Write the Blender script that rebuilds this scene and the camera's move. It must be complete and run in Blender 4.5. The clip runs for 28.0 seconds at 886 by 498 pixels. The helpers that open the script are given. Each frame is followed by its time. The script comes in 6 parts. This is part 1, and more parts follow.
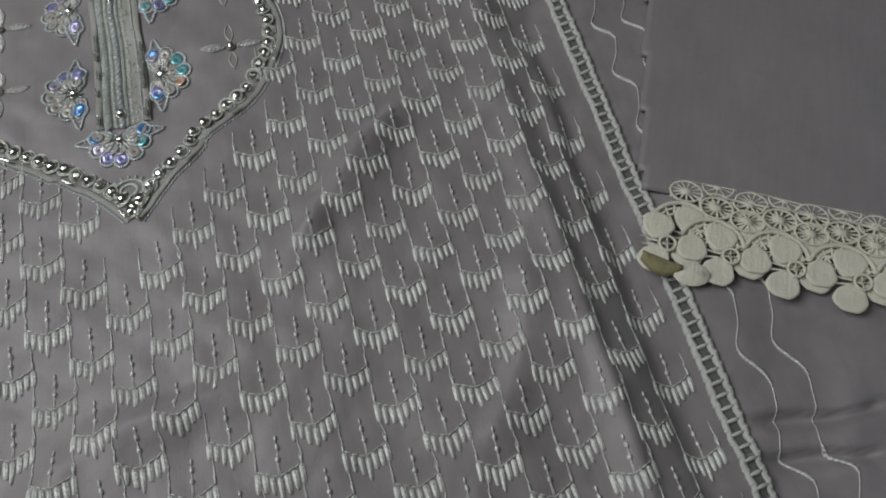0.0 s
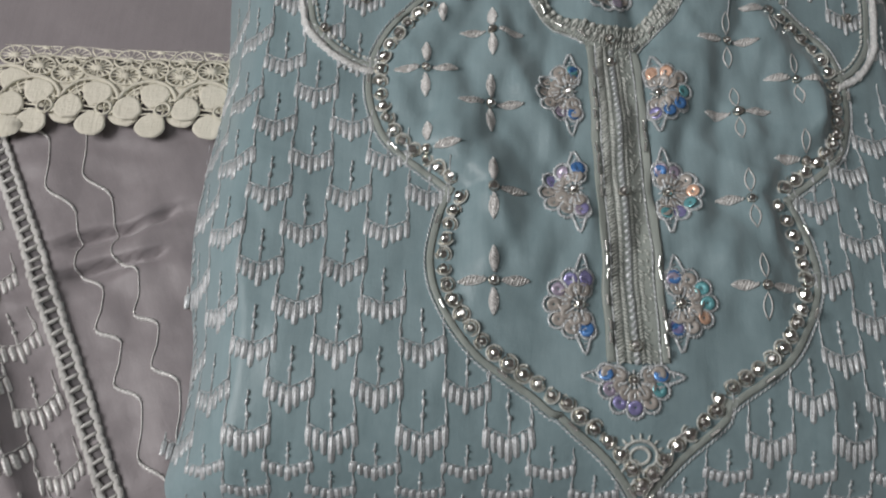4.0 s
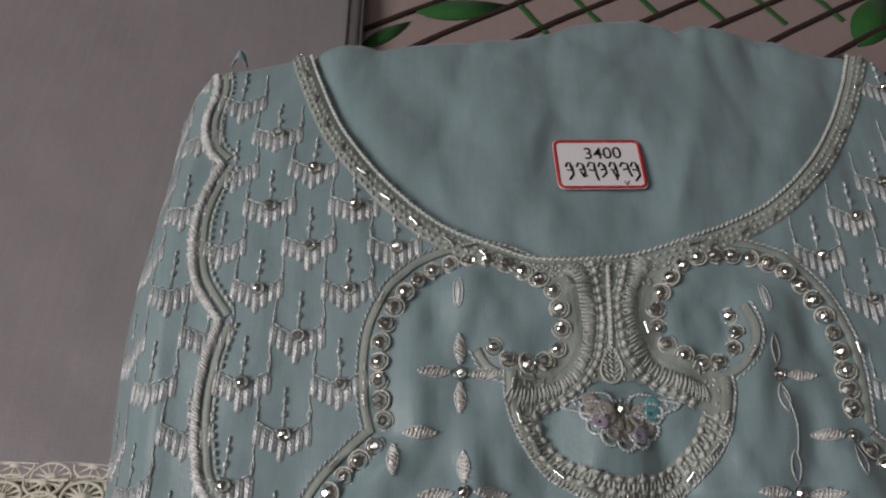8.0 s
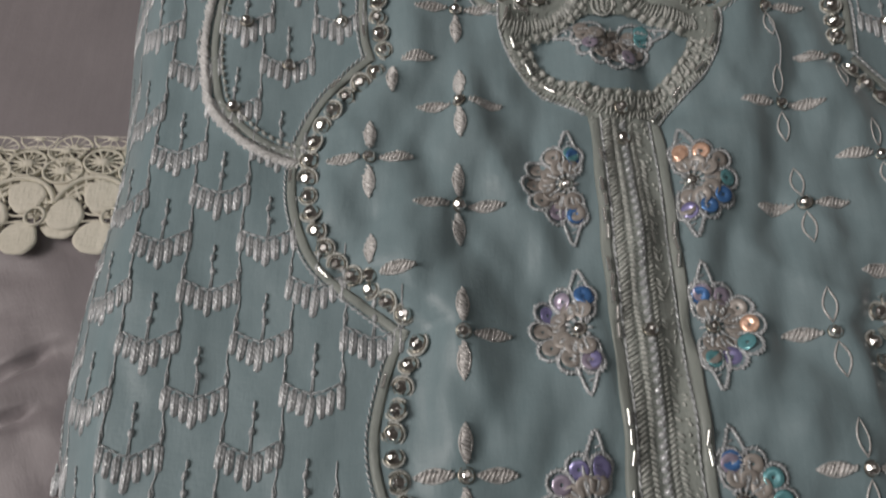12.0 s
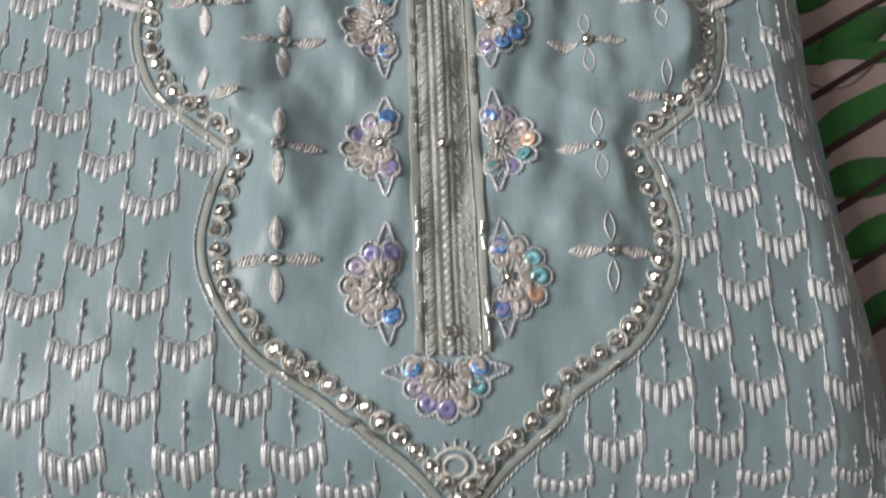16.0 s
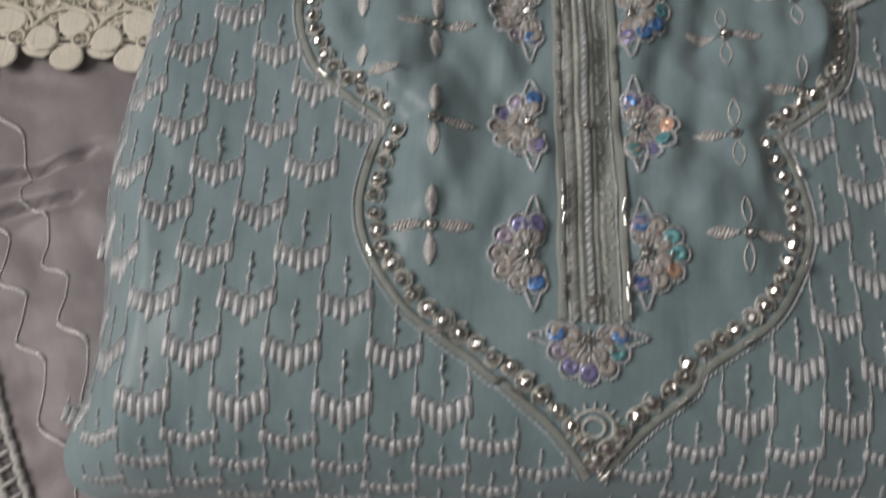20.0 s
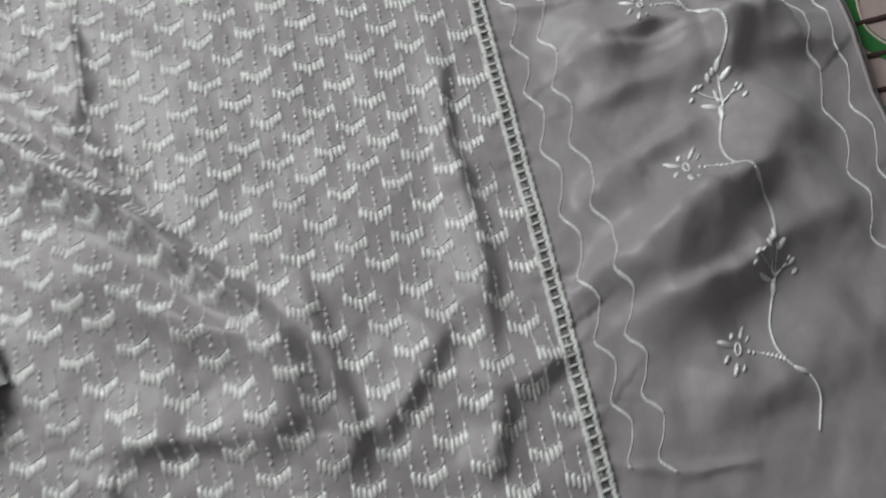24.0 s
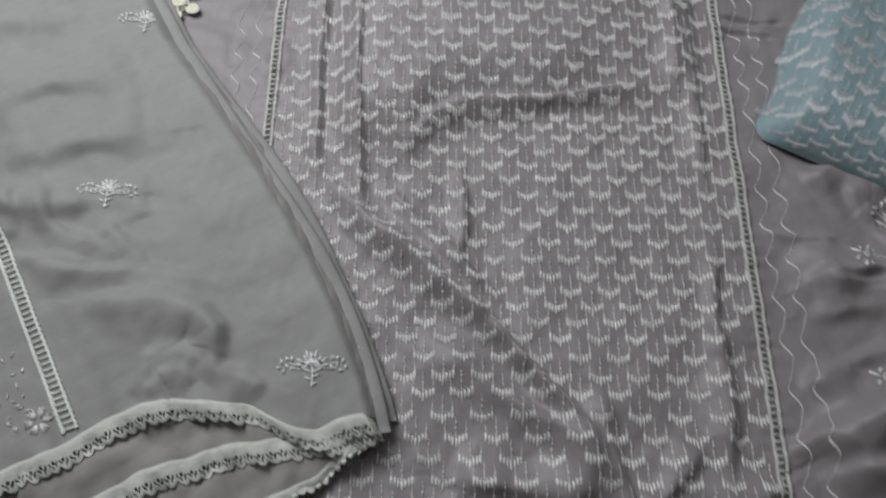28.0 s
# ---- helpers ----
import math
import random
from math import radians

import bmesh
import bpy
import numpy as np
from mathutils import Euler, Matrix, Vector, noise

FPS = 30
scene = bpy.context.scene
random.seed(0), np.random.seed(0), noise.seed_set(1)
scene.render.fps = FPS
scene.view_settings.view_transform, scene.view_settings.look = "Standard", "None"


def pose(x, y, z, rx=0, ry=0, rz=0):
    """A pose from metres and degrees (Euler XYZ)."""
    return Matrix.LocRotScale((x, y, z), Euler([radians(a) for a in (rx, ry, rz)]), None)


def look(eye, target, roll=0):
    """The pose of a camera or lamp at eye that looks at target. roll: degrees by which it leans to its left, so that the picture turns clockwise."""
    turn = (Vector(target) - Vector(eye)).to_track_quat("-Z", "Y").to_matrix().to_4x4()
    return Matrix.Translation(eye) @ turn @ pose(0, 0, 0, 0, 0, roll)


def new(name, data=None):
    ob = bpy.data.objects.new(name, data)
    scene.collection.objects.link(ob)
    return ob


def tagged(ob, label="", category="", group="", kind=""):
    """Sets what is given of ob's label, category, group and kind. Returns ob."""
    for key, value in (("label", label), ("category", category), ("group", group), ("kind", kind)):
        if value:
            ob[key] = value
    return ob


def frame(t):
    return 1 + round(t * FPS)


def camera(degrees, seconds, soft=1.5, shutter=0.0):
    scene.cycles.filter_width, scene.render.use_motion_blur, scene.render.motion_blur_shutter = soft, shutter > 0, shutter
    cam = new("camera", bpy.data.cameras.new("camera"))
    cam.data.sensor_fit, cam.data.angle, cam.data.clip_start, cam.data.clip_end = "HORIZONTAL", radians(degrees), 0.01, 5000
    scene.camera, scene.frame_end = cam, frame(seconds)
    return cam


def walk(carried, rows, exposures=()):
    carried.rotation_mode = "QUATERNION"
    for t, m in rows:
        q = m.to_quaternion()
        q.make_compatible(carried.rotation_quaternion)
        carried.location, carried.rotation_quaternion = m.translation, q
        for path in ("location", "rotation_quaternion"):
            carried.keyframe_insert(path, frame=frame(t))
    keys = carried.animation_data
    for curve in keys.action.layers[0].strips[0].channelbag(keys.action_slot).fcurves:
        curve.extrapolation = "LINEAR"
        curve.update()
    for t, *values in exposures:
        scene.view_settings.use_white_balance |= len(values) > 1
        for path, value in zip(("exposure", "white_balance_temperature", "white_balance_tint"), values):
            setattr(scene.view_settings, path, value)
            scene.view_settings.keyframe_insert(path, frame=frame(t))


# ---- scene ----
cam = camera(61.0, 28.0, soft=1.85, shutter=0.45)
# seconds, eye, turns in degrees
ROWS = [
    (0.0, 0.0131, -0.0158, 0.2828, 25.24, 1.76, 12.87),
    (0.034, 0.0131, -0.0158, 0.2828, 25.24, 1.76, 12.87),
    (0.5, 0.0751, -0.0386, 0.2793, 23.46, 0.57, 9.90),
    (1.0, 0.1296, -0.0579, 0.2975, 24.19, -0.42, 6.34),
    (1.5, 0.1778, -0.0658, 0.3073, 24.66, -0.79, 3.45),
    (2.0, 0.2181, -0.0704, 0.3000, 23.33, -0.65, 0.67),
    (2.5, 0.2405, -0.0841, 0.2977, 21.91, -1.30, 0.59),
    (4.5, 0.2608, -0.0302, 0.2780, 23.13, -2.10, 0.72),
    (5.0, 0.2696, -0.0090, 0.2685, 23.56, -2.17, -0.53),
    (5.5, 0.2676, 0.0144, 0.2641, 24.40, -1.84, -0.67),
    (6.0, 0.2638, 0.0327, 0.2570, 25.53, -1.68, -0.09),
    (6.5, 0.2693, 0.0556, 0.2519, 26.20, -1.66, -0.16),
    (7.0, 0.2704, 0.0748, 0.2487, 26.77, -1.70, 0.07),
    (7.5, 0.2614, 0.0849, 0.2474, 28.21, -2.10, 0.45),
    (8.0, 0.2670, 0.0976, 0.2579, 30.24, -1.72, -0.20),
    (8.5, 0.2676, 0.0976, 0.2584, 31.53, -1.71, -0.40),
    (9.0, 0.2674, 0.0813, 0.2552, 29.90, -0.90, -0.34),
    (9.5, 0.2676, 0.0678, 0.2516, 28.60, -0.55, -0.20),
    (10.0, 0.2711, 0.0590, 0.2439, 27.65, 0.22, -0.12),
    (10.5, 0.2747, 0.0501, 0.2363, 26.78, 1.02, -0.18),
    (11.0, 0.2749, 0.0428, 0.2297, 25.80, 0.07, -0.72),
    (11.5, 0.2744, 0.0303, 0.2307, 25.74, 0.09, -0.81),
    (12.0, 0.2719, 0.0147, 0.2272, 24.75, -0.28, -0.68),
    (12.5, 0.2723, 0.0068, 0.2185, 22.52, -0.41, -0.80),
    (13.0, 0.2721, -0.0085, 0.2142, 22.03, -0.24, -0.92),
    (13.5, 0.2693, -0.0225, 0.2159, 21.76, -0.07, -0.56),
    (15.5, 0.3006, -0.0569, 0.2403, 19.91, -2.67, -1.63),
    (16.0, 0.3146, -0.0296, 0.2453, 19.85, -2.20, -2.13),
    (16.5, 0.3162, -0.0139, 0.2419, 20.74, -2.34, -2.22),
    (17.0, 0.3115, -0.0003, 0.2507, 23.27, -1.72, -1.01),
    (17.5, 0.3063, 0.0182, 0.2575, 23.95, -0.92, 0.54),
    (18.0, 0.3076, 0.0361, 0.2636, 25.42, -1.66, 0.10),
    (18.5, 0.2980, 0.0400, 0.2674, 27.68, -1.54, 0.77),
    (19.0, 0.2921, 0.0239, 0.2625, 26.65, -0.88, 1.24),
    (19.5, 0.2933, -0.0128, 0.2534, 24.04, -0.23, 1.81),
    (20.0, 0.2822, -0.0448, 0.2524, 20.53, -0.66, 1.60),
    (20.5, 0.2720, -0.0665, 0.2693, 16.07, -0.26, 1.17),
    (21.0, 0.2616, -0.1092, 0.2836, 16.73, -0.02, 3.50),
    (21.5, 0.2529, -0.1651, 0.2969, 17.40, 0.51, 5.81),
    (23.5, 0.2481, -0.3173, 0.3357, 18.52, -0.82, 13.39),
    (24.0, 0.2327, -0.3520, 0.3670, 15.41, 0.23, 14.67),
    (24.5, 0.2061, -0.3991, 0.4076, 15.15, 0.23, 17.43),
    (25.0, 0.1815, -0.4543, 0.4462, 14.47, 0.42, 19.71),
    (25.5, 0.1803, -0.5029, 0.4743, 14.56, -0.10, 21.44),
    (26.0, 0.1682, -0.5408, 0.5011, 13.61, -0.53, 24.37),
    (26.5, 0.1643, -0.5371, 0.5410, 14.67, -0.02, 24.64),
    (27.0, 0.1466, -0.5006, 0.5520, 18.65, -0.93, 24.47),
    (27.5, 0.1265, -0.4679, 0.5491, 21.19, -0.89, 25.25),
    (28.0, 0.0875, -0.4302, 0.5397, 21.53, -0.09, 27.85),
]
EXPOSURES = [(t, e, k, g) for t, e, k, g in (
    (0.0, -1.18, 6280, 5), (1.0, -0.96, 6380, 6), (2.0, -0.93, 6450, 11), (5.0, -0.22, 6700, 13), (6.0, -0.38, 6800, 14), (7.0, -0.66, 6800, 14), (8.0, -0.67, 6800, 15), (9.0, -0.70, 6800, 15),
    (12.0, -0.78, 6950, 16), (13.5, -0.58, 6950, 16), (15.5, 0.22, 6850, 15), (16.0, 0.27, 6850, 15), (17.0, 0.27, 7000, 17), (18.0, 0.34, 7000, 17), (19.0, 0.20, 6900, 16), (19.5, -0.05, 6900, 16), (20.0, -0.56, 6950, 16), (20.5, -0.1, 6800, 14), (21.0, 0.18, 6800, 13),
    (24.0, 0.06, 6250, 4), (25.0, -0.18, 6300, 6), (26.0, -0.08, 6250, 7), (26.5, -0.13, 6250, 8), (27.0, -0.24, 6280, 8), (27.5, -0.30, 6280, 9), (28.0, -0.62, 6250, 9))]
walk(cam, [(t, pose(x, y, z, rx, ry, rz)) for t, x, y, z, rx, ry, rz in ROWS], EXPOSURES)

# ---- light: unseen key and fill added in a small closed room ----
world = bpy.data.worlds.new("room_world")
scene.world = world
world.use_nodes = True
world.node_tree.nodes["Background"].inputs[0].default_value = (0.9, 0.95, 1.0, 1)
world.node_tree.nodes["Background"].inputs[1].default_value = 0.05


def area(name, eye, target, sx, sy, watts, colour):
    la = bpy.data.lights.new(name, "AREA")
    la.shape, la.size, la.size_y, la.energy, la.color = "RECTANGLE", sx, sy, watts, colour
    ob = new(name, la)
    ob.matrix_world = look(eye, target)
    return ob


# added sources without fixtures: key from the left, soft fill from above
area("side_key_light", (-0.60, -0.03, 0.78), (0.12, 0.0, 0.0), 0.55, 0.55, 13.0, (1.0, 0.985, 0.97))
area("overhead_fill_light", (0.1, 0.3, 2.0), (0.2, 0.1, 0.0), 1.3, 0.6, 4.4, (1.0, 0.99, 0.98))

# ---- materials ----


class Nodes:
    def __init__(self, name):
        self.m = bpy.data.materials.new(name)
        self.m.use_nodes = True
        self.t = self.m.node_tree
        self.b = self.t.nodes["Principled BSDF"]

    def add(self, kind, **sets):
        n = self.t.nodes.new(kind)
        for key, value in sets.items():
            n.inputs[key].default_value = value
        return n

    def link(self, a, ao, b, bi):
        self.t.links.new(a.outputs[ao], b.inputs[bi])

    def set(self, **sets):
        for key, value in sets.items():
            self.b.inputs[key.replace("_", " ")].default_value = value


def cloth(name, base, light, weave=1400.0, rough=0.75, sheen=0.25, stain=14.0, bump=0.25):
    """Woven cloth: thread grain, faint shade variation, relief of the weave."""
    n = Nodes(name)
    co = n.add("ShaderNodeTexCoord")
    big = n.add("ShaderNodeTexNoise", Scale=stain, Detail=5.0, Roughness=0.6)
    fine = n.add("ShaderNodeTexNoise", Scale=220.0, Detail=3.0)
    mix = n.add("ShaderNodeMixRGB", Fac=0.5, Color1=(*base, 1), Color2=(*light, 1))
    mul = n.add("ShaderNodeMath")
    mul.operation = "MULTIPLY_ADD"
    mul.inputs[1].default_value, mul.inputs[2].default_value = 0.35, 0.1
    summ = n.add("ShaderNodeMath")
    n.link(co, "Object", big, "Vector"), n.link(co, "Object", fine, "Vector")
    n.link(fine, "Fac", mul, 0), n.link(big, "Fac", summ, 0), n.link(mul, 0, summ, 1)
    lines = n.add("ShaderNodeMapping")
    lines.inputs["Scale"].default_value = (420.0, 34.0, 420.0)
    slub = n.add("ShaderNodeTexNoise", Scale=1.0, Detail=3.0)
    n.link(co, "Object", lines, "Vector"), n.link(lines, "Vector", slub, "Vector")
    slubs = n.add("ShaderNodeMath")
    slubs.operation = "MULTIPLY_ADD"
    slubs.inputs[1].default_value, slubs.inputs[2].default_value = 0.5, -0.25
    n.link(slub, "Fac", slubs, 0)
    summ2 = n.add("ShaderNodeMath")
    n.link(summ, 0, summ2, 0), n.link(slubs, 0, summ2, 1)
    summ = summ2
    ramp = n.add("ShaderNodeMapRange", **{"From Min": 0.45, "From Max": 1.05})
    n.link(summ, 0, ramp, "Value"), n.link(ramp, "Result", mix, "Fac"), n.link(mix, "Color", n.b, "Base Color")
    mp = n.add("ShaderNodeMapping")
    mp.inputs["Scale"].default_value = (weave, weave * 0.35, weave)
    mq = n.add("ShaderNodeMapping")
    mq.inputs["Scale"].default_value = (weave * 0.3, weave, weave)
    wa = n.add("ShaderNodeTexNoise", Scale=1.0, Detail=2.0)
    wb = n.add("ShaderNodeTexNoise", Scale=1.0, Detail=2.0)
    n.link(co, "Object", mp, "Vector"), n.link(co, "Object", mq, "Vector")
    n.link(mp, "Vector", wa, "Vector"), n.link(mq, "Vector", wb, "Vector")
    ad = n.add("ShaderNodeMath")
    n.link(wa, "Fac", ad, 0), n.link(wb, "Fac", ad, 1)
    ad2 = n.add("ShaderNodeMath")
    n.link(ad, 0, ad2, 0), n.link(fine, "Fac", ad2, 1)
    ad3 = n.add("ShaderNodeMath")
    n.link(ad2, 0, ad3, 0), n.link(slub, "Fac", ad3, 1)
    ad2 = ad3
    bp = n.add("ShaderNodeBump", Strength=bump, Distance=0.0006)
    n.link(ad2, 0, bp, "Height"), n.link(bp, "Normal", n.b, "Normal")
    n.set(Roughness=rough, Sheen_Weight=sheen, Sheen_Roughness=0.5, Specular_IOR_Level=0.35)
    return n.m


def thread(name, dark, pale, rough=0.45, twist=2600.0, spec=0.5, metal=0.0):
    """Stitched thread: small twist ridges, each stitch a little different in shade."""
    n = Nodes(name)
    geo, co = n.add("ShaderNodeNewGeometry"), n.add("ShaderNodeTexCoord")
    info = n.add("ShaderNodeObjectInfo")
    s = n.add("ShaderNodeMath")
    n.link(geo, "Random Per Island", s, 0), n.link(info, "Random", s, 1)
    h = n.add("ShaderNodeMath")
    h.operation, h.inputs[1].default_value = "MULTIPLY", 0.5
    n.link(s, 0, h, 0)
    mix = n.add("ShaderNodeMixRGB", Color1=(*dark, 1), Color2=(*pale, 1))
    # fine specks in the colour imitate the silk's broken-up sparkle
    sp = n.add("ShaderNodeTexNoise", Scale=1700.0, Detail=2.0)
    n.link(co, "Object", sp, "Vector")
    rm = n.add("ShaderNodeMapRange", **{"From Min": 0.32, "From Max": 0.68, "To Min": -0.45, "To Max": 0.55})
    n.link(sp, "Fac", rm, "Value")
    tot = n.add("ShaderNodeMath")
    tot.use_clamp = True
    n.link(h, 0, tot, 0), n.link(rm, "Result", tot, 1)
    n.link(tot, 0, mix, "Fac"), n.link(mix, "Color", n.b, "Base Color")
    w = n.add("ShaderNodeTexWave", Scale=twist / 6.28, Distortion=2.0, Detail=1.0)
    w.bands_direction = "DIAGONAL"
    n.link(co, "Object", w, "Vector")
    bp = n.add("ShaderNodeBump", Strength=0.3, Distance=0.0004)
    hs = n.add("ShaderNodeMath")
    n.link(w, "Fac", hs, 0), n.link(sp, "Fac", hs, 1)
    n.link(hs, 0, bp, "Height"), n.link(bp, "Normal", n.b, "Normal")
    n.set(Roughness=rough, Specular_IOR_Level=spec, Sheen_Weight=0.2, Metallic=metal)
    return n.m


def plain(name, colour, rough=0.5, metal=0.0, coat=0.0, scale=300.0, vary=0.12):
    """A smooth surface with fine mottling."""
    n = Nodes(name)
    co = n.add("ShaderNodeTexCoord")
    no = n.add("ShaderNodeTexNoise", Scale=scale, Detail=4.0)
    lo = tuple(c * (1 - vary) for c in colour)
    hi = tuple(min(1.0, c * (1 + vary)) for c in colour)
    mix = n.add("ShaderNodeMixRGB", Color1=(*lo, 1), Color2=(*hi, 1))
    n.link(co, "Object", no, "Vector"), n.link(no, "Fac", mix, "Fac"), n.link(mix, "Color", n.b, "Base Color")
    n.set(Roughness=rough, Metallic=metal, Coat_Weight=coat, Coat_Roughness=0.06)
    return n.m


M_TEAL = cloth("teal_cotton_satin", (0.197, 0.288, 0.311), (0.265, 0.368, 0.396), rough=0.40, sheen=0.25, bump=0.12)
M_MAUVE = cloth("mauve_cotton", (0.228, 0.208, 0.218), (0.279, 0.255, 0.266), rough=0.47, sheen=0.2, bump=0.14)
M_GREY = cloth("grey_green_cotton", (0.250, 0.249, 0.245), (0.306, 0.304, 0.298), rough=0.62)
M_LINING = cloth("beige_grey_cotton_lining", (0.245, 0.236, 0.226), (0.312, 0.301, 0.288), rough=0.7)
M_RAIL = cloth("grey_white_cotton_trim", (0.50, 0.50, 0.48), (0.62, 0.62, 0.60), 900.0, 0.8, 0.1, 60.0, 0.5)
# darkened copy of the mauve: shade of the ladder gap put in colour
M_GAP_SHADE = cloth("shaded_mauve_cloth", (0.115, 0.108, 0.113), (0.155, 0.147, 0.153), rough=0.8)
M_GREYORG = cloth("beige_grey_organza", (0.27, 0.26, 0.245), (0.40, 0.39, 0.365), rough=0.4, sheen=0.3)
M_SHEET = cloth("printed_bed_sheet", (0.31, 0.235, 0.225), (0.37, 0.285, 0.27), weave=900.0, rough=0.85)
M_ORGANZA = cloth("grey_organza", (0.250, 0.292, 0.272), (0.350, 0.390, 0.360), rough=0.38, sheen=0.3)
M_SILK = thread("white_silk_thread", (0.39, 0.425, 0.44), (0.72, 0.76, 0.78), 0.28, 2600.0, 1.0, 0.18)
M_CORD = thread("white_couching_thread", (0.60, 0.62, 0.61), (0.92, 0.93, 0.92), 0.34, 3000.0, 0.8)
M_MSILK = thread("pale_grey_silk_thread", (0.51, 0.51, 0.50), (0.84, 0.84, 0.82), 0.30, 2600.0, 0.9, 0.10)
M_ZARI = thread("silver_thread", (0.34, 0.37, 0.34), (0.74, 0.76, 0.72), 0.32, 3400.0, 0.8)
M_FILL = thread("grey_green_silk_thread", (0.31, 0.345, 0.325), (0.68, 0.71, 0.67), 0.34, 3400.0, 0.7)
M_LACE = cloth("cream_crochet_cotton", (0.64, 0.62, 0.52), (0.77, 0.745, 0.64), 900.0, 0.85, 0.1, 60.0, 0.5)
M_PLACE = cloth("pale_green_crochet_cotton", (0.69, 0.72, 0.68), (0.79, 0.815, 0.775), 900.0, 0.85, 0.1, 60.0, 0.5)
M_HEM = cloth("grey_green_crochet_edging", (0.50, 0.515, 0.475), (0.65, 0.665, 0.615), 900.0, 0.85, 0.1, 60.0, 0.5)
# olive kept dark to carry the shade of the gap under the lace
M_UNDER = cloth("shaded_yellow_lace_underside", (0.20, 0.18, 0.09), (0.32, 0.29, 0.16), 900.0, 0.9, 0.1, 60.0, 0.5)
M_STONE = plain("foiled_crystal", (0.90, 0.89, 0.85), 0.16, 1.0, 0.3, 900.0, 0.15)
M_CUP = plain("silver_setting", (0.42, 0.40, 0.34), 0.34, 1.0, 0.0, 900.0, 0.3)
M_BUGLE = plain("silver_lined_glass_bead", (0.86, 0.87, 0.84), 0.12, 0.75, 0.5)
M_SEQ = {
    "blue": plain("blue_iridescent_sequin", (0.10, 0.28, 0.64), 0.22, 0.35, 0.8),
    "aqua": plain("aqua_iridescent_sequin", (0.20, 0.54, 0.59), 0.22, 0.35, 0.8),
    "violet": plain("violet_iridescent_sequin", (0.34, 0.33, 0.62), 0.25, 0.35, 0.8),
    "peach": plain("peach_iridescent_sequin", (0.95, 0.60, 0.44), 0.2, 0.35, 0.8),
    "lilac": plain("lilac_iridescent_sequin", (0.48, 0.43, 0.55), 0.25, 0.3, 0.8),
    "clear": plain("clear_pearl_sequin", (0.40, 0.375, 0.345), 0.35, 0.1, 0.3),
}
M_GREEN = cloth("green_print", (0.018, 0.105, 0.025), (0.03, 0.15, 0.035), weave=900.0, rough=0.85, sheen=0.05)
M_BROWN = cloth("dark_brown_print", (0.030, 0.014, 0.013), (0.05, 0.025, 0.022), weave=900.0, rough=0.85, sheen=0.05)
M_PETAL = cloth("pale_pink_print", (0.50, 0.38, 0.36), (0.55, 0.44, 0.41), weave=900.0, rough=0.85)
M_PAPER = plain("white_sticker_paper", (0.88, 0.87, 0.90), 0.45, 0.0, 0.1, 60.0, 0.03)
M_RED = plain("red_print_ink", (0.62, 0.03, 0.04), 0.45, 0.0, 0.1)
M_INK = plain("black_ballpoint_ink", (0.012, 0.011, 0.02), 0.4)
M_SEAM = cloth("dark_seam_thread", (0.06, 0.05, 0.05), (0.09, 0.08, 0.08), rough=0.8)
M_WALL = plain("painted_wall", (0.66, 0.65, 0.64), 0.8, 0.0, 0.0, 6.0, 0.05)
M_CEIL = plain("white_ceiling", (0.78, 0.78, 0.76), 0.85, 0.0, 0.0, 6.0, 0.03)
M_FLOOR = plain("stone_floor", (0.35, 0.32, 0.29), 0.4, 0.0, 0.0, 20.0, 0.2)

# ---- mesh helpers ----
TAU = 2 * math.pi


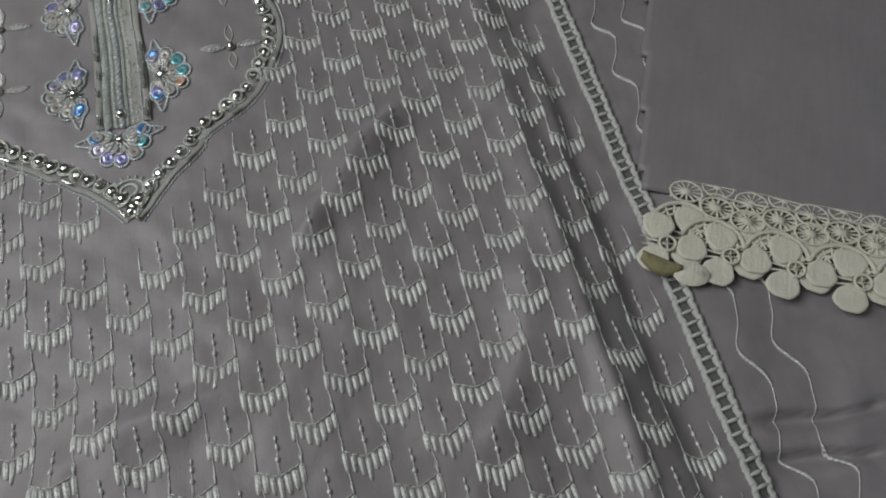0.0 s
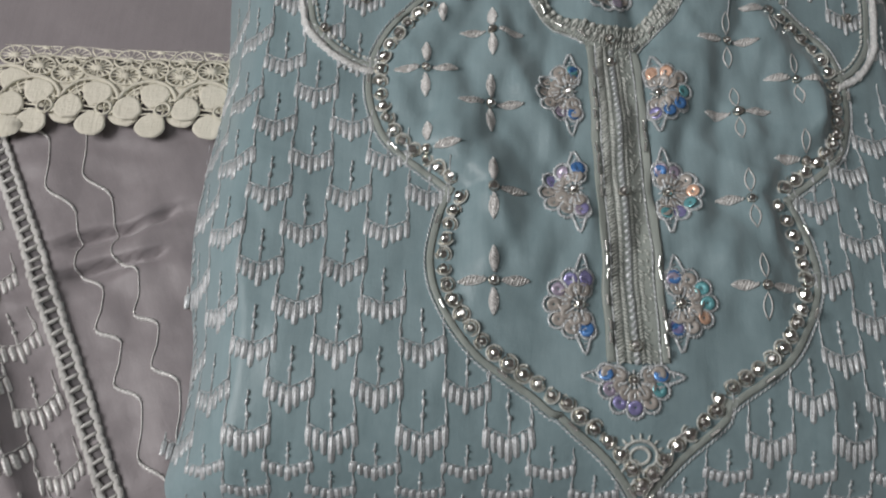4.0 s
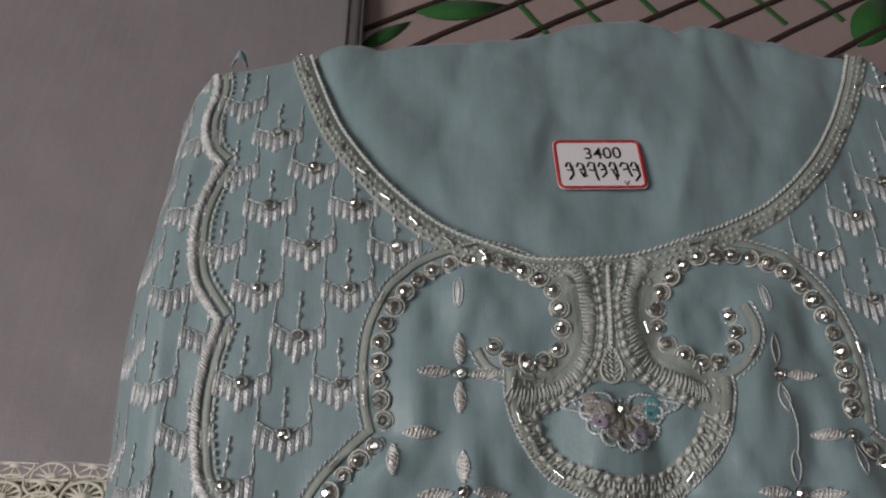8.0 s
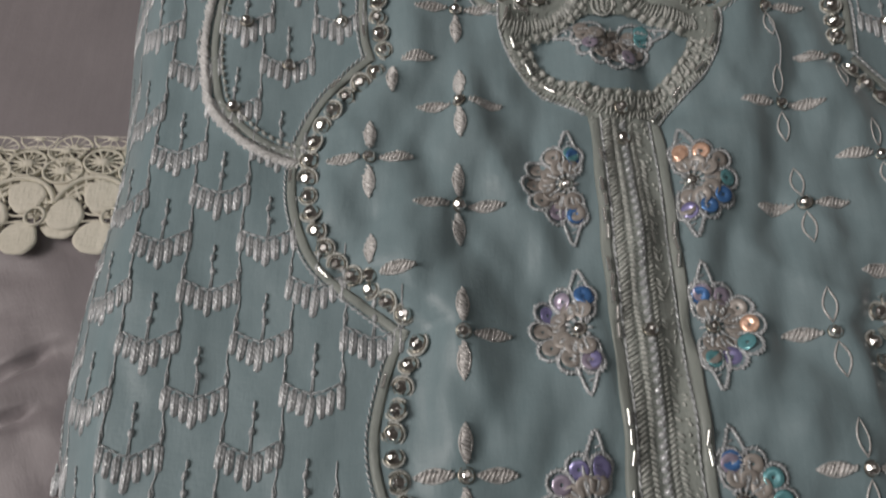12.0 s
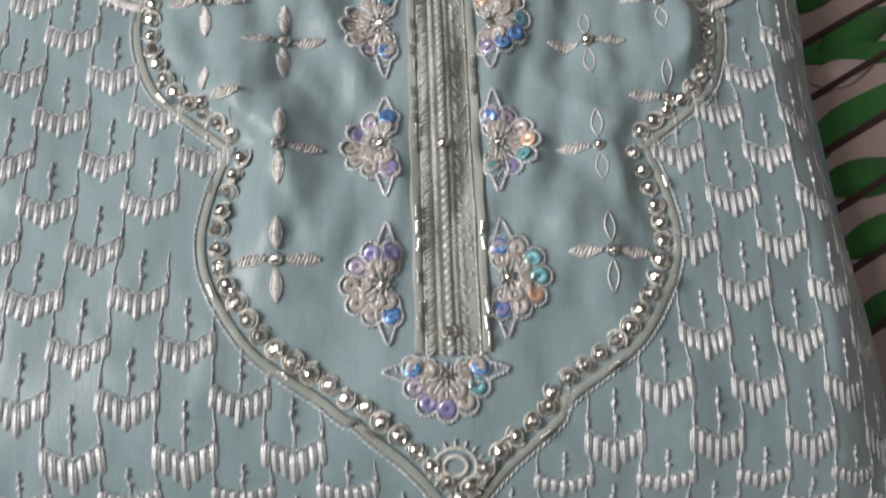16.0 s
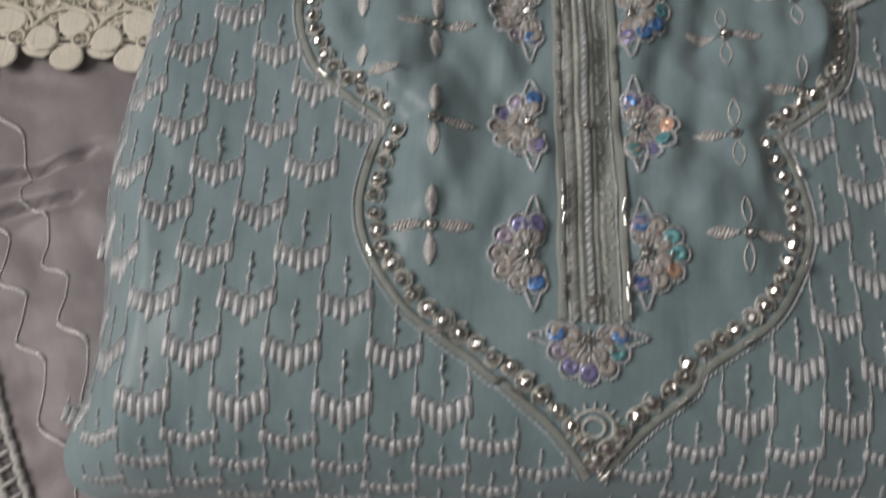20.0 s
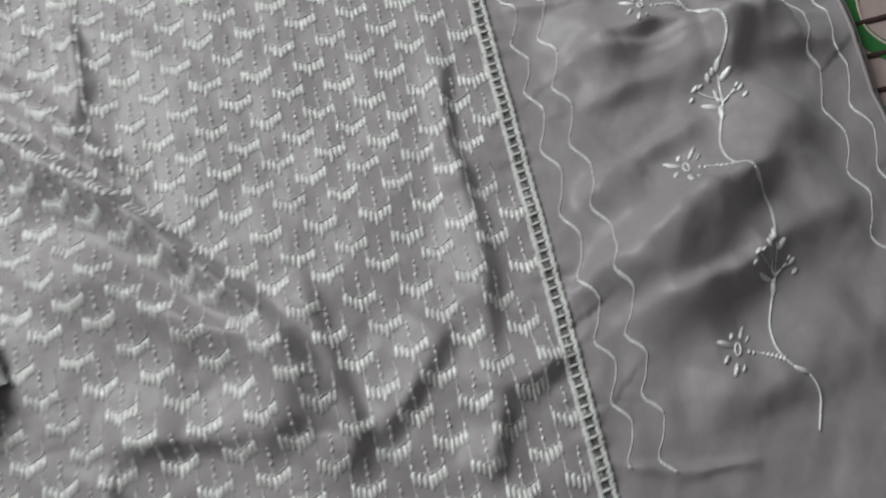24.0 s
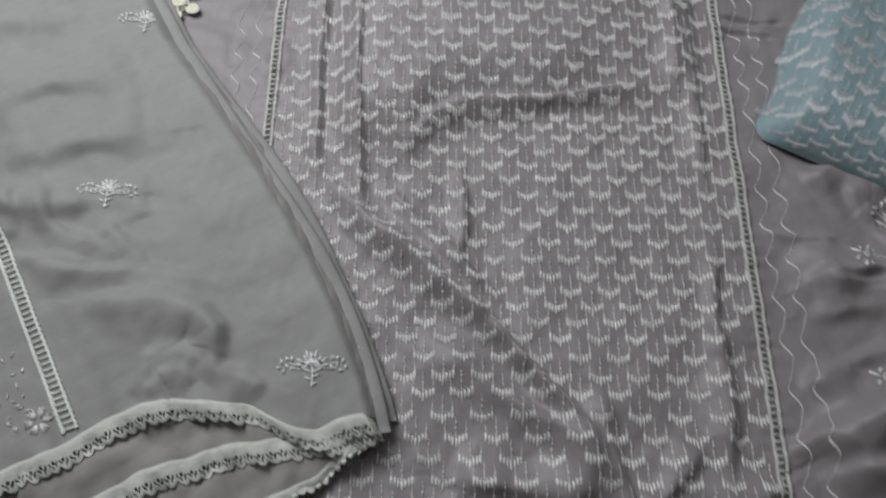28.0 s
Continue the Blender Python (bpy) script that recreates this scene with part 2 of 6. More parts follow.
class Geo:
    """A mesh in the making: small stitches, cords and discs laid on a surface."""

    def __init__(self):
        self.v, self.f = [], []

    def grain(self, x, y, ang, length, width, height, n=8, z=0.0, blunt=1.0):
        """One stitch: a low rounded grain lying along ang (radians)."""
        c, s, o = math.cos(ang), math.sin(ang), len(self.v)
        for ring, up in ((1.0, 0.0), (0.72, 0.75)):
            for k in range(n):
                t = TAU * k / n
                ct, st = math.cos(t), math.sin(t)
                p = math.copysign(abs(ct) ** blunt, ct) * length / 2 * (1 - 0.12 * (1 - ring))
                q = math.copysign(abs(st) ** blunt, st) * width / 2 * ring
                self.v.append((x + p * c - q * s, y + p * s + q * c, z + up * height))
        self.v.append((x, y, z + height))
        for k in range(n):
            j = (k + 1) % n
            self.f.append((o + k, o + j, o + n + j, o + n + k))
            self.f.append((o + n + k, o + n + j, o + 2 * n))

    def tube(self, pts, r, n=5, closed=False, flat=1.0):
        """A cord through points (x, y[, z]); flat squeezes its height."""
        pts = [(p[0], p[1], p[2] if len(p) > 2 else 0.0) for p in pts]
        o, m = len(self.v), len(pts)
        for i, p in enumerate(pts):
            a = pts[i - 1] if i or closed else p
            b = pts[(i + 1) % m] if i < m - 1 or closed else p
            dx, dy = b[0] - a[0], b[1] - a[1]
            d = math.hypot(dx, dy) or 1e-9
            nx, ny = -dy / d, dx / d
            for k in range(n):
                t = TAU * k / n
                self.v.append((p[0] + nx * r * math.cos(t), p[1] + ny * r * math.cos(t), p[2] + r * flat * (0.6 + math.sin(t))))
        for i in range(m if closed else m - 1):
            j = (i + 1) % m
            for k in range(n):
                l = (k + 1) % n
                self.f.append((o + i * n + k, o + i * n + l, o + j * n + l, o + j * n + k))
        if not closed:
            self.f.append(tuple(o + k for k in range(n)))
            self.f.append(tuple(o + (m - 1) * n + k for k in reversed(range(n))))

    def ribbon(self, pts, width, z=0.0, thick=0.0006):
        """A flat band along 2D points."""
        o, m = len(self.v), len(pts)
        for i, p in enumerate(pts):
            a, b = pts[max(0, i - 1)], pts[min(m - 1, i + 1)]
            dx, dy = b[0] - a[0], b[1] - a[1]
            d = math.hypot(dx, dy) or 1e-9
            w = width(i / (m - 1)) if callable(width) else width
            nx, ny = -dy / d * w / 2, dx / d * w / 2
            self.v += [(p[0] + nx, p[1] + ny, z), (p[0] + nx * 0.9, p[1] + ny * 0.9, z + thick), (p[0] - nx * 0.9, p[1] - ny * 0.9, z + thick), (p[0] - nx, p[1] - ny, z)]
        for i in range(m - 1):
            for k in range(3):
                self.f.append((o + 4 * i + k, o + 4 * i + k + 1, o + 4 * i + k + 5, o + 4 * i + k + 4))

    def patch(self, pts, z=0.0, thick=0.0005):
        """A flat polygon with a thin edge."""
        o, m = len(self.v), len(pts)
        self.v += [(x, y, z) for x, y in pts] + [(x, y, z + thick) for x, y in pts]
        self.f.append(tuple(o + m + k for k in range(m)))
        for k in range(m):
            j = (k + 1) % m
            self.f.append((o + k, o + j, o + m + j, o + m + k))

    def lift(self, zf, gap=0.0):
        """Lay the mesh onto a surface z = zf(x, y)."""
        if self.v:
            p = np.array(self.v)
            p[:, 2] += zf(p[:, 0], p[:, 1]) + gap
            self.v = p.tolist()
        return self

    def mesh(self, name, material, smooth=True):
        me = bpy.data.meshes.new(name)
        me.from_pydata([tuple(p) for p in self.v], [], self.f)
        me.materials.append(material)
        if smooth:
            me.polygons.foreach_set("use_smooth", [True] * len(me.polygons))
        return me


STUFF = {"knot_braid", "edge_stitch", "herringbone_stitch", "filling_stitch", "dense_embroidery", "picot_edge", "satin_fan"}


def part(name, geo, material, parent, label="", smooth=True, m=None):
    """One mesh object under a thing or a part."""
    me = geo.mesh(name, material, smooth) if isinstance(geo, Geo) else geo
    ob = new(name, me)
    ob.parent = parent
    if m is not None:
        ob.matrix_basis = m
    return tagged(ob, label, kind="stuff") if name in STUFF else tagged(ob, label)


def spline(pts, step=0.0015, closed=False):
    """A smooth line through control points, evenly stepped."""
    p = np.array(pts, float)
    n, out = len(p), []
    last = n if closed else n - 1
    for i in range(last):
        a, b, c, d = (p[(i + k) % n] if closed else p[min(max(i + k, 0), n - 1)] for k in (-1, 0, 1, 2))
        m = max(2, int(np.linalg.norm(c - b) / step))
        for k in range(m):
            t = k / m
            out.append(0.5 * (2 * b + (c - a) * t + (2 * a - 5 * b + 4 * c - d) * t * t + (3 * b - a - 3 * c + d) * t ** 3))
    if not closed:
        out.append(p[-1])
    return [tuple(q) for q in out]


def along(pts, gap, start=0.0):
    """Places and directions at even gaps along a line."""
    out, left = [], start
    for a, b in zip(pts, pts[1:]):
        d = math.hypot(b[0] - a[0], b[1] - a[1])
        while left <= d and d > 0:
            t = left / d
            out.append((a[0] + (b[0] - a[0]) * t, a[1] + (b[1] - a[1]) * t, math.atan2(b[1] - a[1], b[0] - a[0])))
            left += gap
        left -= d
    return out


def offset(pts, d):
    """The line moved sideways by d (to its left)."""
    out = []
    for i, p in enumerate(pts):
        a, b = pts[max(0, i - 1)], pts[min(len(pts) - 1, i + 1)]
        l = math.hypot(b[0] - a[0], b[1] - a[1]) or 1e-9
        out.append((p[0] - (b[1] - a[1]) / l * d, p[1] + (b[0] - a[0]) / l * d))
    return out


def flip(pts):
    return [(-x, y) for x, y in pts]


RNG = np.random.RandomState(7)
WAVES = [(RNG.uniform(0, TAU), RNG.uniform(0.6, 1.7), RNG.uniform(0, TAU), RNG.uniform(0.5, 1.0)) for _ in range(14)]


def rumple(x, y, size, sx=1.0, sy=1.0):
    """Uneven cloth relief of about unit height, in waves of about that size."""
    h = 0.0
    for ang, f, ph, amp in WAVES:
        h = h + amp * np.sin(TAU * f / size * (sx * x * math.cos(ang) + sy * y * math.sin(ang)) + ph + 1.3 * np.sin(ph * 7 + y * f * 2.1 / size))
    return h / 5.0


def crumple(x, y, size, sx=1.0, sy=1.0):
    """Sharp-edged soft facets of pressed cloth, of about unit height."""
    h = 0.0
    for n, (ang, f, ph, amp) in enumerate(WAVES[:9]):
        u = f / size * (sx * x * math.cos(ang) + sy * y * math.sin(ang)) + ph + 0.35 * np.sin(ph * 5 + (x - y) * 2.3 / size)
        h = h + amp * np.abs(np.sin(math.pi * u)) ** 0.8
    return h / 4.0 - 1.0


CREASE_RNG = np.random.RandomState(5)
CREASES = np.array([(CREASE_RNG.uniform(-0.10, 0.10), CREASE_RNG.uniform(0.0, 0.33), math.pi / 2 + CREASE_RNG.normal(0, 0.42), CREASE_RNG.uniform(0.010, 0.030),
                     CREASE_RNG.uniform(0.0035, 0.0085), CREASE_RNG.uniform(0.0013, 0.0034) * CREASE_RNG.choice((1, 1, -1))) for _ in range(110)])


def pressed(x, y):
    """Short sharp creases left by folding, mostly lengthwise."""
    x, y = np.atleast_1d(np.asarray(x, float)), np.atleast_1d(np.asarray(y, float))
    cx, cy, ang, l, w, h = (CREASES[:, k][:, None] for k in range(6))
    dx, dy = x[None, :] - cx, y[None, :] - cy
    t, d = dx * np.cos(ang) + dy * np.sin(ang), dy * np.cos(ang) - dx * np.sin(ang)
    d = d + 0.10 * t * t / l
    return (h * np.exp(-np.abs(d) / w - (t / l) ** 2)).sum(0)


def ease(t):
    t = np.clip(t, 0, 1)
    return t * t * (3 - 2 * t)


def ridges(x, y, folds, ruffled=1.0):
    """Sum of soft folds, each along a broken line: points, width, height."""
    h = np.zeros_like(np.asarray(x, float) + 0.0)
    for pts, w, height in folds:
        best, at = np.full_like(h, 9.0), np.zeros_like(h)
        total = sum(math.dist(a, b) for a, b in zip(pts, pts[1:]))
        run = 0.0
        for a, b in zip(pts, pts[1:]):
            dx, dy = b[0] - a[0], b[1] - a[1]
            l = math.hypot(dx, dy)
            t = np.clip(((x - a[0]) * dx + (y - a[1]) * dy) / (l * l), 0, 1)
            px, py = x - a[0] - t * dx, y - a[1] - t * dy
            d = np.hypot(px, py) * np.sign(dx * py - dy * px + 1e-12)
            near = np.abs(d) < np.abs(best)
            best, at = np.where(near, d, best), np.where(near, (run + t * l) / total, at)
            run += l
        best = best + ruffled * (0.0012 * np.sin(at * total * 75 + pts[0][0] * 40) + 0.0006 * np.sin(at * total * 210))
        fade = ease(at / 0.2) * ease((1 - at) / 0.2) * 0.85 + 0.15
        wob = 1 + 0.3 * np.sin(at * 9 + pts[0][0] * 90)
        u = best / (w * wob)
        u = np.where(u > 0, u * 1.25, u * 0.55)
        ruffle = 1 + ruffled * (0.13 * np.sin(at * total * 190 + pts[0][1] * 70 + 2 * np.sin(at * 11)) + 0.16 * np.sin(at * total * 83 + 1))
        h = h + height * fade * ruffle * np.exp(-u * u)
    return h


def sheet(name, xs, ys, zf, material, parent, keep=None, label="", solid=0.0, warp=None):
    """A cloth surface over a grid; keep(x, y) drops faces outside an outline."""
    X, Y = np.meshgrid(xs, ys)
    if warp is not None:
        X = warp(X, Y)
    if callable(zf):
        Z = zf(X.ravel(), Y.ravel()).reshape(X.shape)
    else:
        Z = zf
    n, m = len(xs), len(ys)
    v = np.stack([X.ravel(), Y.ravel(), Z.ravel()], 1)
    idx = np.arange(n * m).reshape(m, n)
    f = np.stack([idx[:-1, :-1].ravel(), idx[:-1, 1:].ravel(), idx[1:, 1:].ravel(), idx[1:, :-1].ravel()], 1)
    if keep is not None:
        c = v[f].mean(1)
        f = f[keep(c[:, 0], c[:, 1])]
        used = np.unique(f)
        back = np.zeros(len(v), int)
        back[used] = np.arange(len(used))
        v, f = v[used], back[f]
    me = bpy.data.meshes.new(name)
    me.from_pydata(v.tolist(), [], f.tolist())
    me.materials.append(material)
    me.polygons.foreach_set("use_smooth", [True] * len(me.polygons))
    ob = part(name, me, material, parent, label)
    if solid:
        mod = ob.modifiers.new("thickness", "SOLIDIFY")
        mod.thickness, mod.offset = solid, -1.0
    return ob


def thing(name, label, category, m=None, group=""):
    ob = new(name)
    ob.empty_display_size = 0.02
    if m is not None:
        ob.matrix_world = m
    return tagged(ob, label, category, group)


def on(zf, x, y, gap=0.0, turn=0.0, scale=1.0, e=0.002):
    """The pose of a piece lying on the surface zf at (x, y), tilted with it."""
    q = np.array([[x, y], [x + e, y], [x - e, y], [x, y + e], [x, y - e]])
    z = zf(q[:, 0], q[:, 1])
    nrm = Vector((-(z[1] - z[2]) / (2 * e), -(z[3] - z[4]) / (2 * e), 1)).normalized()
    tilt = Vector((0, 0, 1)).rotation_difference(nrm).to_matrix().to_4x4()
    return Matrix.Translation((x, y, float(z[0]) + gap)) @ tilt @ pose(0, 0, 0, 0, 0, turn) @ Matrix.Scale(scale, 4)


# ---- room: plain walls, floor and ceiling round the bed ----
def box(name, x0, y0, z0, x1, y1, z1, material, label, category):
    g = Geo()
    g.v = [(x, y, z) for z in (z0, z1) for x, y in ((x0, y0), (x1, y0), (x1, y1), (x0, y1))]
    g.f = [(3, 2, 1, 0), (4, 5, 6, 7), (0, 1, 5, 4), (1, 2, 6, 5), (2, 3, 7, 6), (3, 0, 4, 7)]
    return tagged(new(name, g.mesh(name, material, False)), label, category, kind="structure")


box("floor", -2.4, -2.4, -0.60, 2.4, 2.4, -0.55, M_FLOOR, "dull stone floor of the bedroom", "floor")
box("ceiling", -2.4, -2.4, 2.1, 2.4, 2.4, 2.15, M_CEIL, "plain white bedroom ceiling", "ceiling")
box("wall_north", -2.5, 2.4, -0.6, 2.5, 2.5, 2.15, M_WALL, "plain painted bedroom wall", "wall")
box("wall_south", -2.5, -2.5, -0.6, 2.5, -2.4, 2.15, M_WALL, "plain painted bedroom wall", "wall")
box("wall_west", -2.5, -2.4, -0.6, -2.4, 2.4, 2.15, M_WALL, "plain painted bedroom wall", "wall")
box("wall_east", 2.4, -2.4, -0.6, 2.5, 2.4, 2.15, M_WALL, "plain painted bedroom wall", "wall")

# ---- bed with its printed sheet ----
bed = thing("bed", "bed under a pink sheet with green and brown print", "bed", Matrix.Translation((0, 0, -0.55)))
ZB = 0.55 - 0.008


def bed_z(x, y):
    edge = np.minimum(np.minimum(x + 1.0, 1.0 - x), np.minimum(y + 1.1, 1.1 - y))
    return ZB - 0.05 * (1 - ease(edge / 0.06)) + 0.0006 * rumple(x, y, 0.05)


g = Geo()
bm = bmesh.new()
bmesh.ops.create_cube(bm, size=1.0, matrix=Matrix.Translation((0, 0, 0.24)) @ Matrix.Diagonal((1.98, 2.18, 0.48, 1)))
bmesh.ops.bevel(bm, geom=bm.edges[:], offset=0.05, segments=3, affect="EDGES")
me = bpy.data.meshes.new("mattress")
bm.to_mesh(me)
bm.free()
me.materials.append(M_SHEET)
part("mattress", me, M_SHEET, bed)
bed_sheet = sheet("bed_sheet", np.linspace(-1.0, 1.0, 121), np.linspace(-1.1, 1.1, 131), bed_z, M_SHEET, bed, label="pink cotton sheet with printed leaves and stripes")


def stripe_y(x, k):
    y = 0.58 * x + 0.1 - 0.48 * 0.58 + 0.0238 * k
    return y + 0.0125 * float(ease((y - 0.30) / 0.07))


for k in range(-9, 20):
    pts = [(x, stripe_y(x, k)) for x in np.linspace(0.17, 0.62, 46)]
    g = Geo()
    g.ribbon(pts, 0.0026, 0.0, 0.0003)
    part("printed_stripe", g.lift(bed_z, 0.0012), M_BROWN, bed_sheet)


def leaf(x, y, ang, length, width, material=M_GREEN, name="printed_leaf", z=0.0006):
    pts = []
    for s in (1, -1):
        for t in np.linspace(0, 1, 9)[:-1]:
            u = t if s > 0 else 1 - t
            pts.append((u * length, s * width / 2 * math.sin(math.pi * u ** 0.8)))
    c, s = math.cos(ang), math.sin(ang)
    g = Geo()
    g.patch([(x + p * c - q * s, y + p * s + q * c) for p, q in reversed(pts)], 0.0, 0.0003)
    part(name, g.lift(bed_z, z), material, bed_sheet)


def band(pts, width, material=M_GREEN, name="printed_scroll", z=0.0006):
    g = Geo()
    g.ribbon(spline(pts, 0.003), width, 0.0, 0.0003)
    part(name, g.lift(bed_z, z), material, bed_sheet)


band([(0.3905, -0.018), (0.390, -0.04), (0.392, -0.060), (0.402, -0.074), (0.421, -0.081), (0.445, -0.080), (0.462, -0.068)], 0.0115)
band([(0.394, -0.050), (0.402, -0.069), (0.421, -0.0775), (0.445, -0.0765)], 0.0012, M_PETAL, "printed_highlight", 0.0010)
band([(0.395, -0.113), (0.408, -0.117), (0.425, -0.1165), (0.450, -0.110)], 0.0075)
band([(0.470, 0.142), (0.505, 0.142), (0.535, 0.146)], 0.0105)
band([(0.470, 0.096), (0.485, 0.111), (0.510, 0.123)], 0.011)
for spec in ((0.466, 0.160, 0.55, 0.055, 0.016), (0.468, 0.082, 0.2, 0.05, 0.016), (0.470, 0.276, 0.25, 0.055, 0.018), (0.476, 0.240, 0.5, 0.045, 0.014),
             (0.474, 0.205, 0.1, 0.04, 0.013), (0.470, 0.055, 0.4, 0.05, 0.014), (0.262, 0.389, 0.12, 0.05, 0.014), (0.236, 0.364, 0.65, 0.03, 0.008),
             (0.478, 0.190, 1.05, 0.105, 0.020), (0.484, 0.290, 0.35, 0.05, 0.030), (0.482, 0.142, 0.5, 0.05, 0.016), (0.482, 0.372, 0.95, 0.05, 0.02), (0.470, 0.030, 0.3, 0.05, 0.014)):
    leaf(*spec)
for x, y in ((0.319, 0.389), (0.346, 0.397), (0.378, 0.402), (0.409, 0.401), (0.441, 0.399), (0.471, 0.402)):
    band([(x - 0.006, y + 0.010), (x, y), (x + 0.008, y - 0.013)], 0.003, M_GREEN, "printed_stem")
for spec in ((0.476, 0.262, 0.5, 0.035, 0.016), (0.480, 0.268, 1.2, 0.03, 0.014), (0.472, 0.300, 0.3, 0.04, 0.016), (0.474, 0.312, 1.0, 0.035, 0.015),
             (0.478, 0.228, 0.9, 0.03, 0.013), (0.476, 0.128, 0.3, 0.03, 0.012)):
    leaf(*spec, M_PETAL, "printed_petal", 0.0008)

# ---- embroidery units shared by the two kurtas ----


def cup_geo(rng, thick=0.0018, line=1.0):
    """A fringed cup: seven hanging bars of laid strands, their chain, doubled side threads and a knotted stem."""
    g = Geo()
    for k in range(-3, 4):
        top = 0.0004 + 0.0032 * (abs(k) / 3) ** 1.2 + rng.uniform(-0.0003, 0.0003)
        length = (0.0080, 0.0066, 0.0063, 0.0066)[abs(k)] * rng.uniform(0.90, 1.08)
        lean = math.pi / 2 + 0.04 * k / 3 + rng.uniform(-0.06, 0.06)
        x = k * 0.00245 + rng.uniform(-0.00015, 0.00015)
        w = thick * rng.uniform(0.86, 1.12)
        for d, cut in ((-0.27, rng.uniform(0.86, 0.96)), (0.27, rng.uniform(0.86, 0.96)), (0.0, 1.0)):
            g.grain(x + d * w, top - length / 2 + rng.uniform(-0.0002, 0.0002), lean - 0.12 * d, length * cut, w * 0.60, 0.0004 + (0.00025 if d == 0 else 0), 8, blunt=0.5)
        if k < 3:
            top2 = 0.0004 + 0.0032 * (abs(k + 1) / 3) ** 1.2
            g.grain((k + 0.5) * 0.00245, (top + top2) / 2 + 0.0003, math.atan2(top2 - top, 0.00245), 0.0029, 0.0005, 0.0007, 6)
    for t in (-1, 1):
        b = rng.uniform(-0.0004, 0.0004)
        g.tube([(t * 0.0076, 0.0032), (t * 0.00765 + b, 0.0065), (t * 0.00740 - b, 0.0100), (t * 0.0072, 0.0136)], 0.00026 * line, 4)
        g.tube([(t * 0.0076, 0.0032), (t * 0.0071 - b, 0.0060), (t * 0.0074 + b, 0.0086)], 0.00022 * line, 4)
        g.grain(t * 0.0075, 0.0050, math.pi / 2, 0.0034, 0.0008, 0.0007, 6)
    b = rng.uniform(-0.0003, 0.0003)
    for d in (-0.0003, 0.0003):
        g.tube([(d, 0.0), (b + d * 0.6, 0.0045), (-b, 0.0090), (0, 0.0142)], 0.00020 * line, 4)
    g.grain(b, 0.0063, math.pi / 2 + b * 900, 0.0021, 0.0019 * line, 0.0010, 7)
    g.grain(-b, 0.0103, math.pi / 2 - b * 900, 0.0025, 0.0015 * line, 0.0010, 7)
    g.grain(0, 0.0131, math.pi / 2 + b * 400, 0.0021, 0.0009, 0.0008, 6)
    return g


CUP_RNG = np.random.RandomState(21)
CUPS = [cup_geo(CUP_RNG, 0.0020, 0.9) for _ in range(7)]
FINE_CUPS = [cup_geo(CUP_RNG, 0.0016, 0.85) for _ in range(7)]


def laid(g, zf, x, y, gap=0.0, turn=0.0, scale=1.0):
    """A copy of a flat piece, placed and pressed onto a surface."""
    c, t = math.cos(math.radians(turn)) * scale, math.sin(math.radians(turn)) * scale
    out = Geo()
    out.v = [(x + c * p[0] - t * p[1], y + t * p[0] + c * p[1], p[2] * scale) for p in g.v]
    out.f = g.f
    return out.lift(zf, gap)


def stone_geo(r=0.0020):
    """A faceted crystal: small table, steep crown facets, girdle."""
    g = Geo()
    n = 8
    for rad, z, ph in ((r, 0.0003, 0.0), (r * 0.93, 0.0009, 0.5), (r * 0.62, 0.0018, 0.0), (r * 0.34, 0.0021, 0.5)):
        g.v += [(rad * math.cos(TAU * (k + ph) / n), rad * math.sin(TAU * (k + ph) / n), z) for k in range(n)]
    for i in range(3):
        for k in range(n):
            j = (k + 1) % n
            a, b, c, d = i * n + k, i * n + j, (i + 1) * n + k, (i + 1) * n + j
            g.f += [(a, b, c), (b, d, c)] if i % 2 == 0 else [(a, b, d), (a, d, c)]
    g.f.append(tuple(3 * n + k for k in range(n)))
    return g


STONE = stone_geo().mesh("rhinestone", M_STONE, False)
g = Geo()
g.tube([(0.0019 * math.cos(t), 0.0019 * math.sin(t)) for t in np.linspace(0, TAU, 13)[:-1]], 0.00036, 5, True)
CUP_RING = g.mesh("stone_setting", M_CUP)
g = Geo()
g.tube([(0.0026 * math.cos(t), 0.0025 * math.sin(t)) for t in np.linspace(0.5, TAU - 0.5, 13)], 0.00032, 5)
THREAD_RING = g.mesh("thread_ring", M_ZARI)
g = Geo()
n = 14
for rad, z in ((0.0005, 0.0004), (0.0012, 0.0005), (0.0026, 0.0009), (0.00265, 0.0007)):
    g.v += [(rad * math.cos(TAU * k / n), rad * math.sin(TAU * k / n), z) for k in range(n)]
for i in range(3):
    for k in range(n):
        j = (k + 1) % n
        g.f.append((i * n + k, i * n + j, (i + 1) * n + j, (i + 1) * n + k))
SEQUIN = {key: g.mesh("sequin", mat) for key, mat in M_SEQ.items()}
g = Geo()
g.tube([(-0.0019, 0, 0), (-0.0017, 0, 0), (0.0017, 0, 0), (0.0019, 0, 0)], 0.0006, 6)
BUGLE = g.mesh("bugle_bead", M_BUGLE)


def put(name, me, parent, zf, x, y, gap=0.0, turn=0.0, scale=1.0):
    return part(name, me, None, parent, m=on(zf, x, y, gap, turn, scale))


def stone(parent, zf, x, y, ring=False, scale=1.0):
    ob = put("rhinestone", STONE, parent, zf, x, y, 0.0002, RNG.uniform(0, 45), scale * RNG.uniform(0.9, 1.08))
    tilt = pose(0, 0, 0, RNG.uniform(-20, 20), RNG.uniform(-20, 20), 0)
    ob.matrix_basis = ob.matrix_basis @ tilt
    part("stone_setting", CUP_RING, None, ob)
    if ring:
        part("thread_ring", THREAD_RING, None, ob, m=pose(0, 0, 0, 0, 0, RNG.uniform(0, 360)))
    return ob


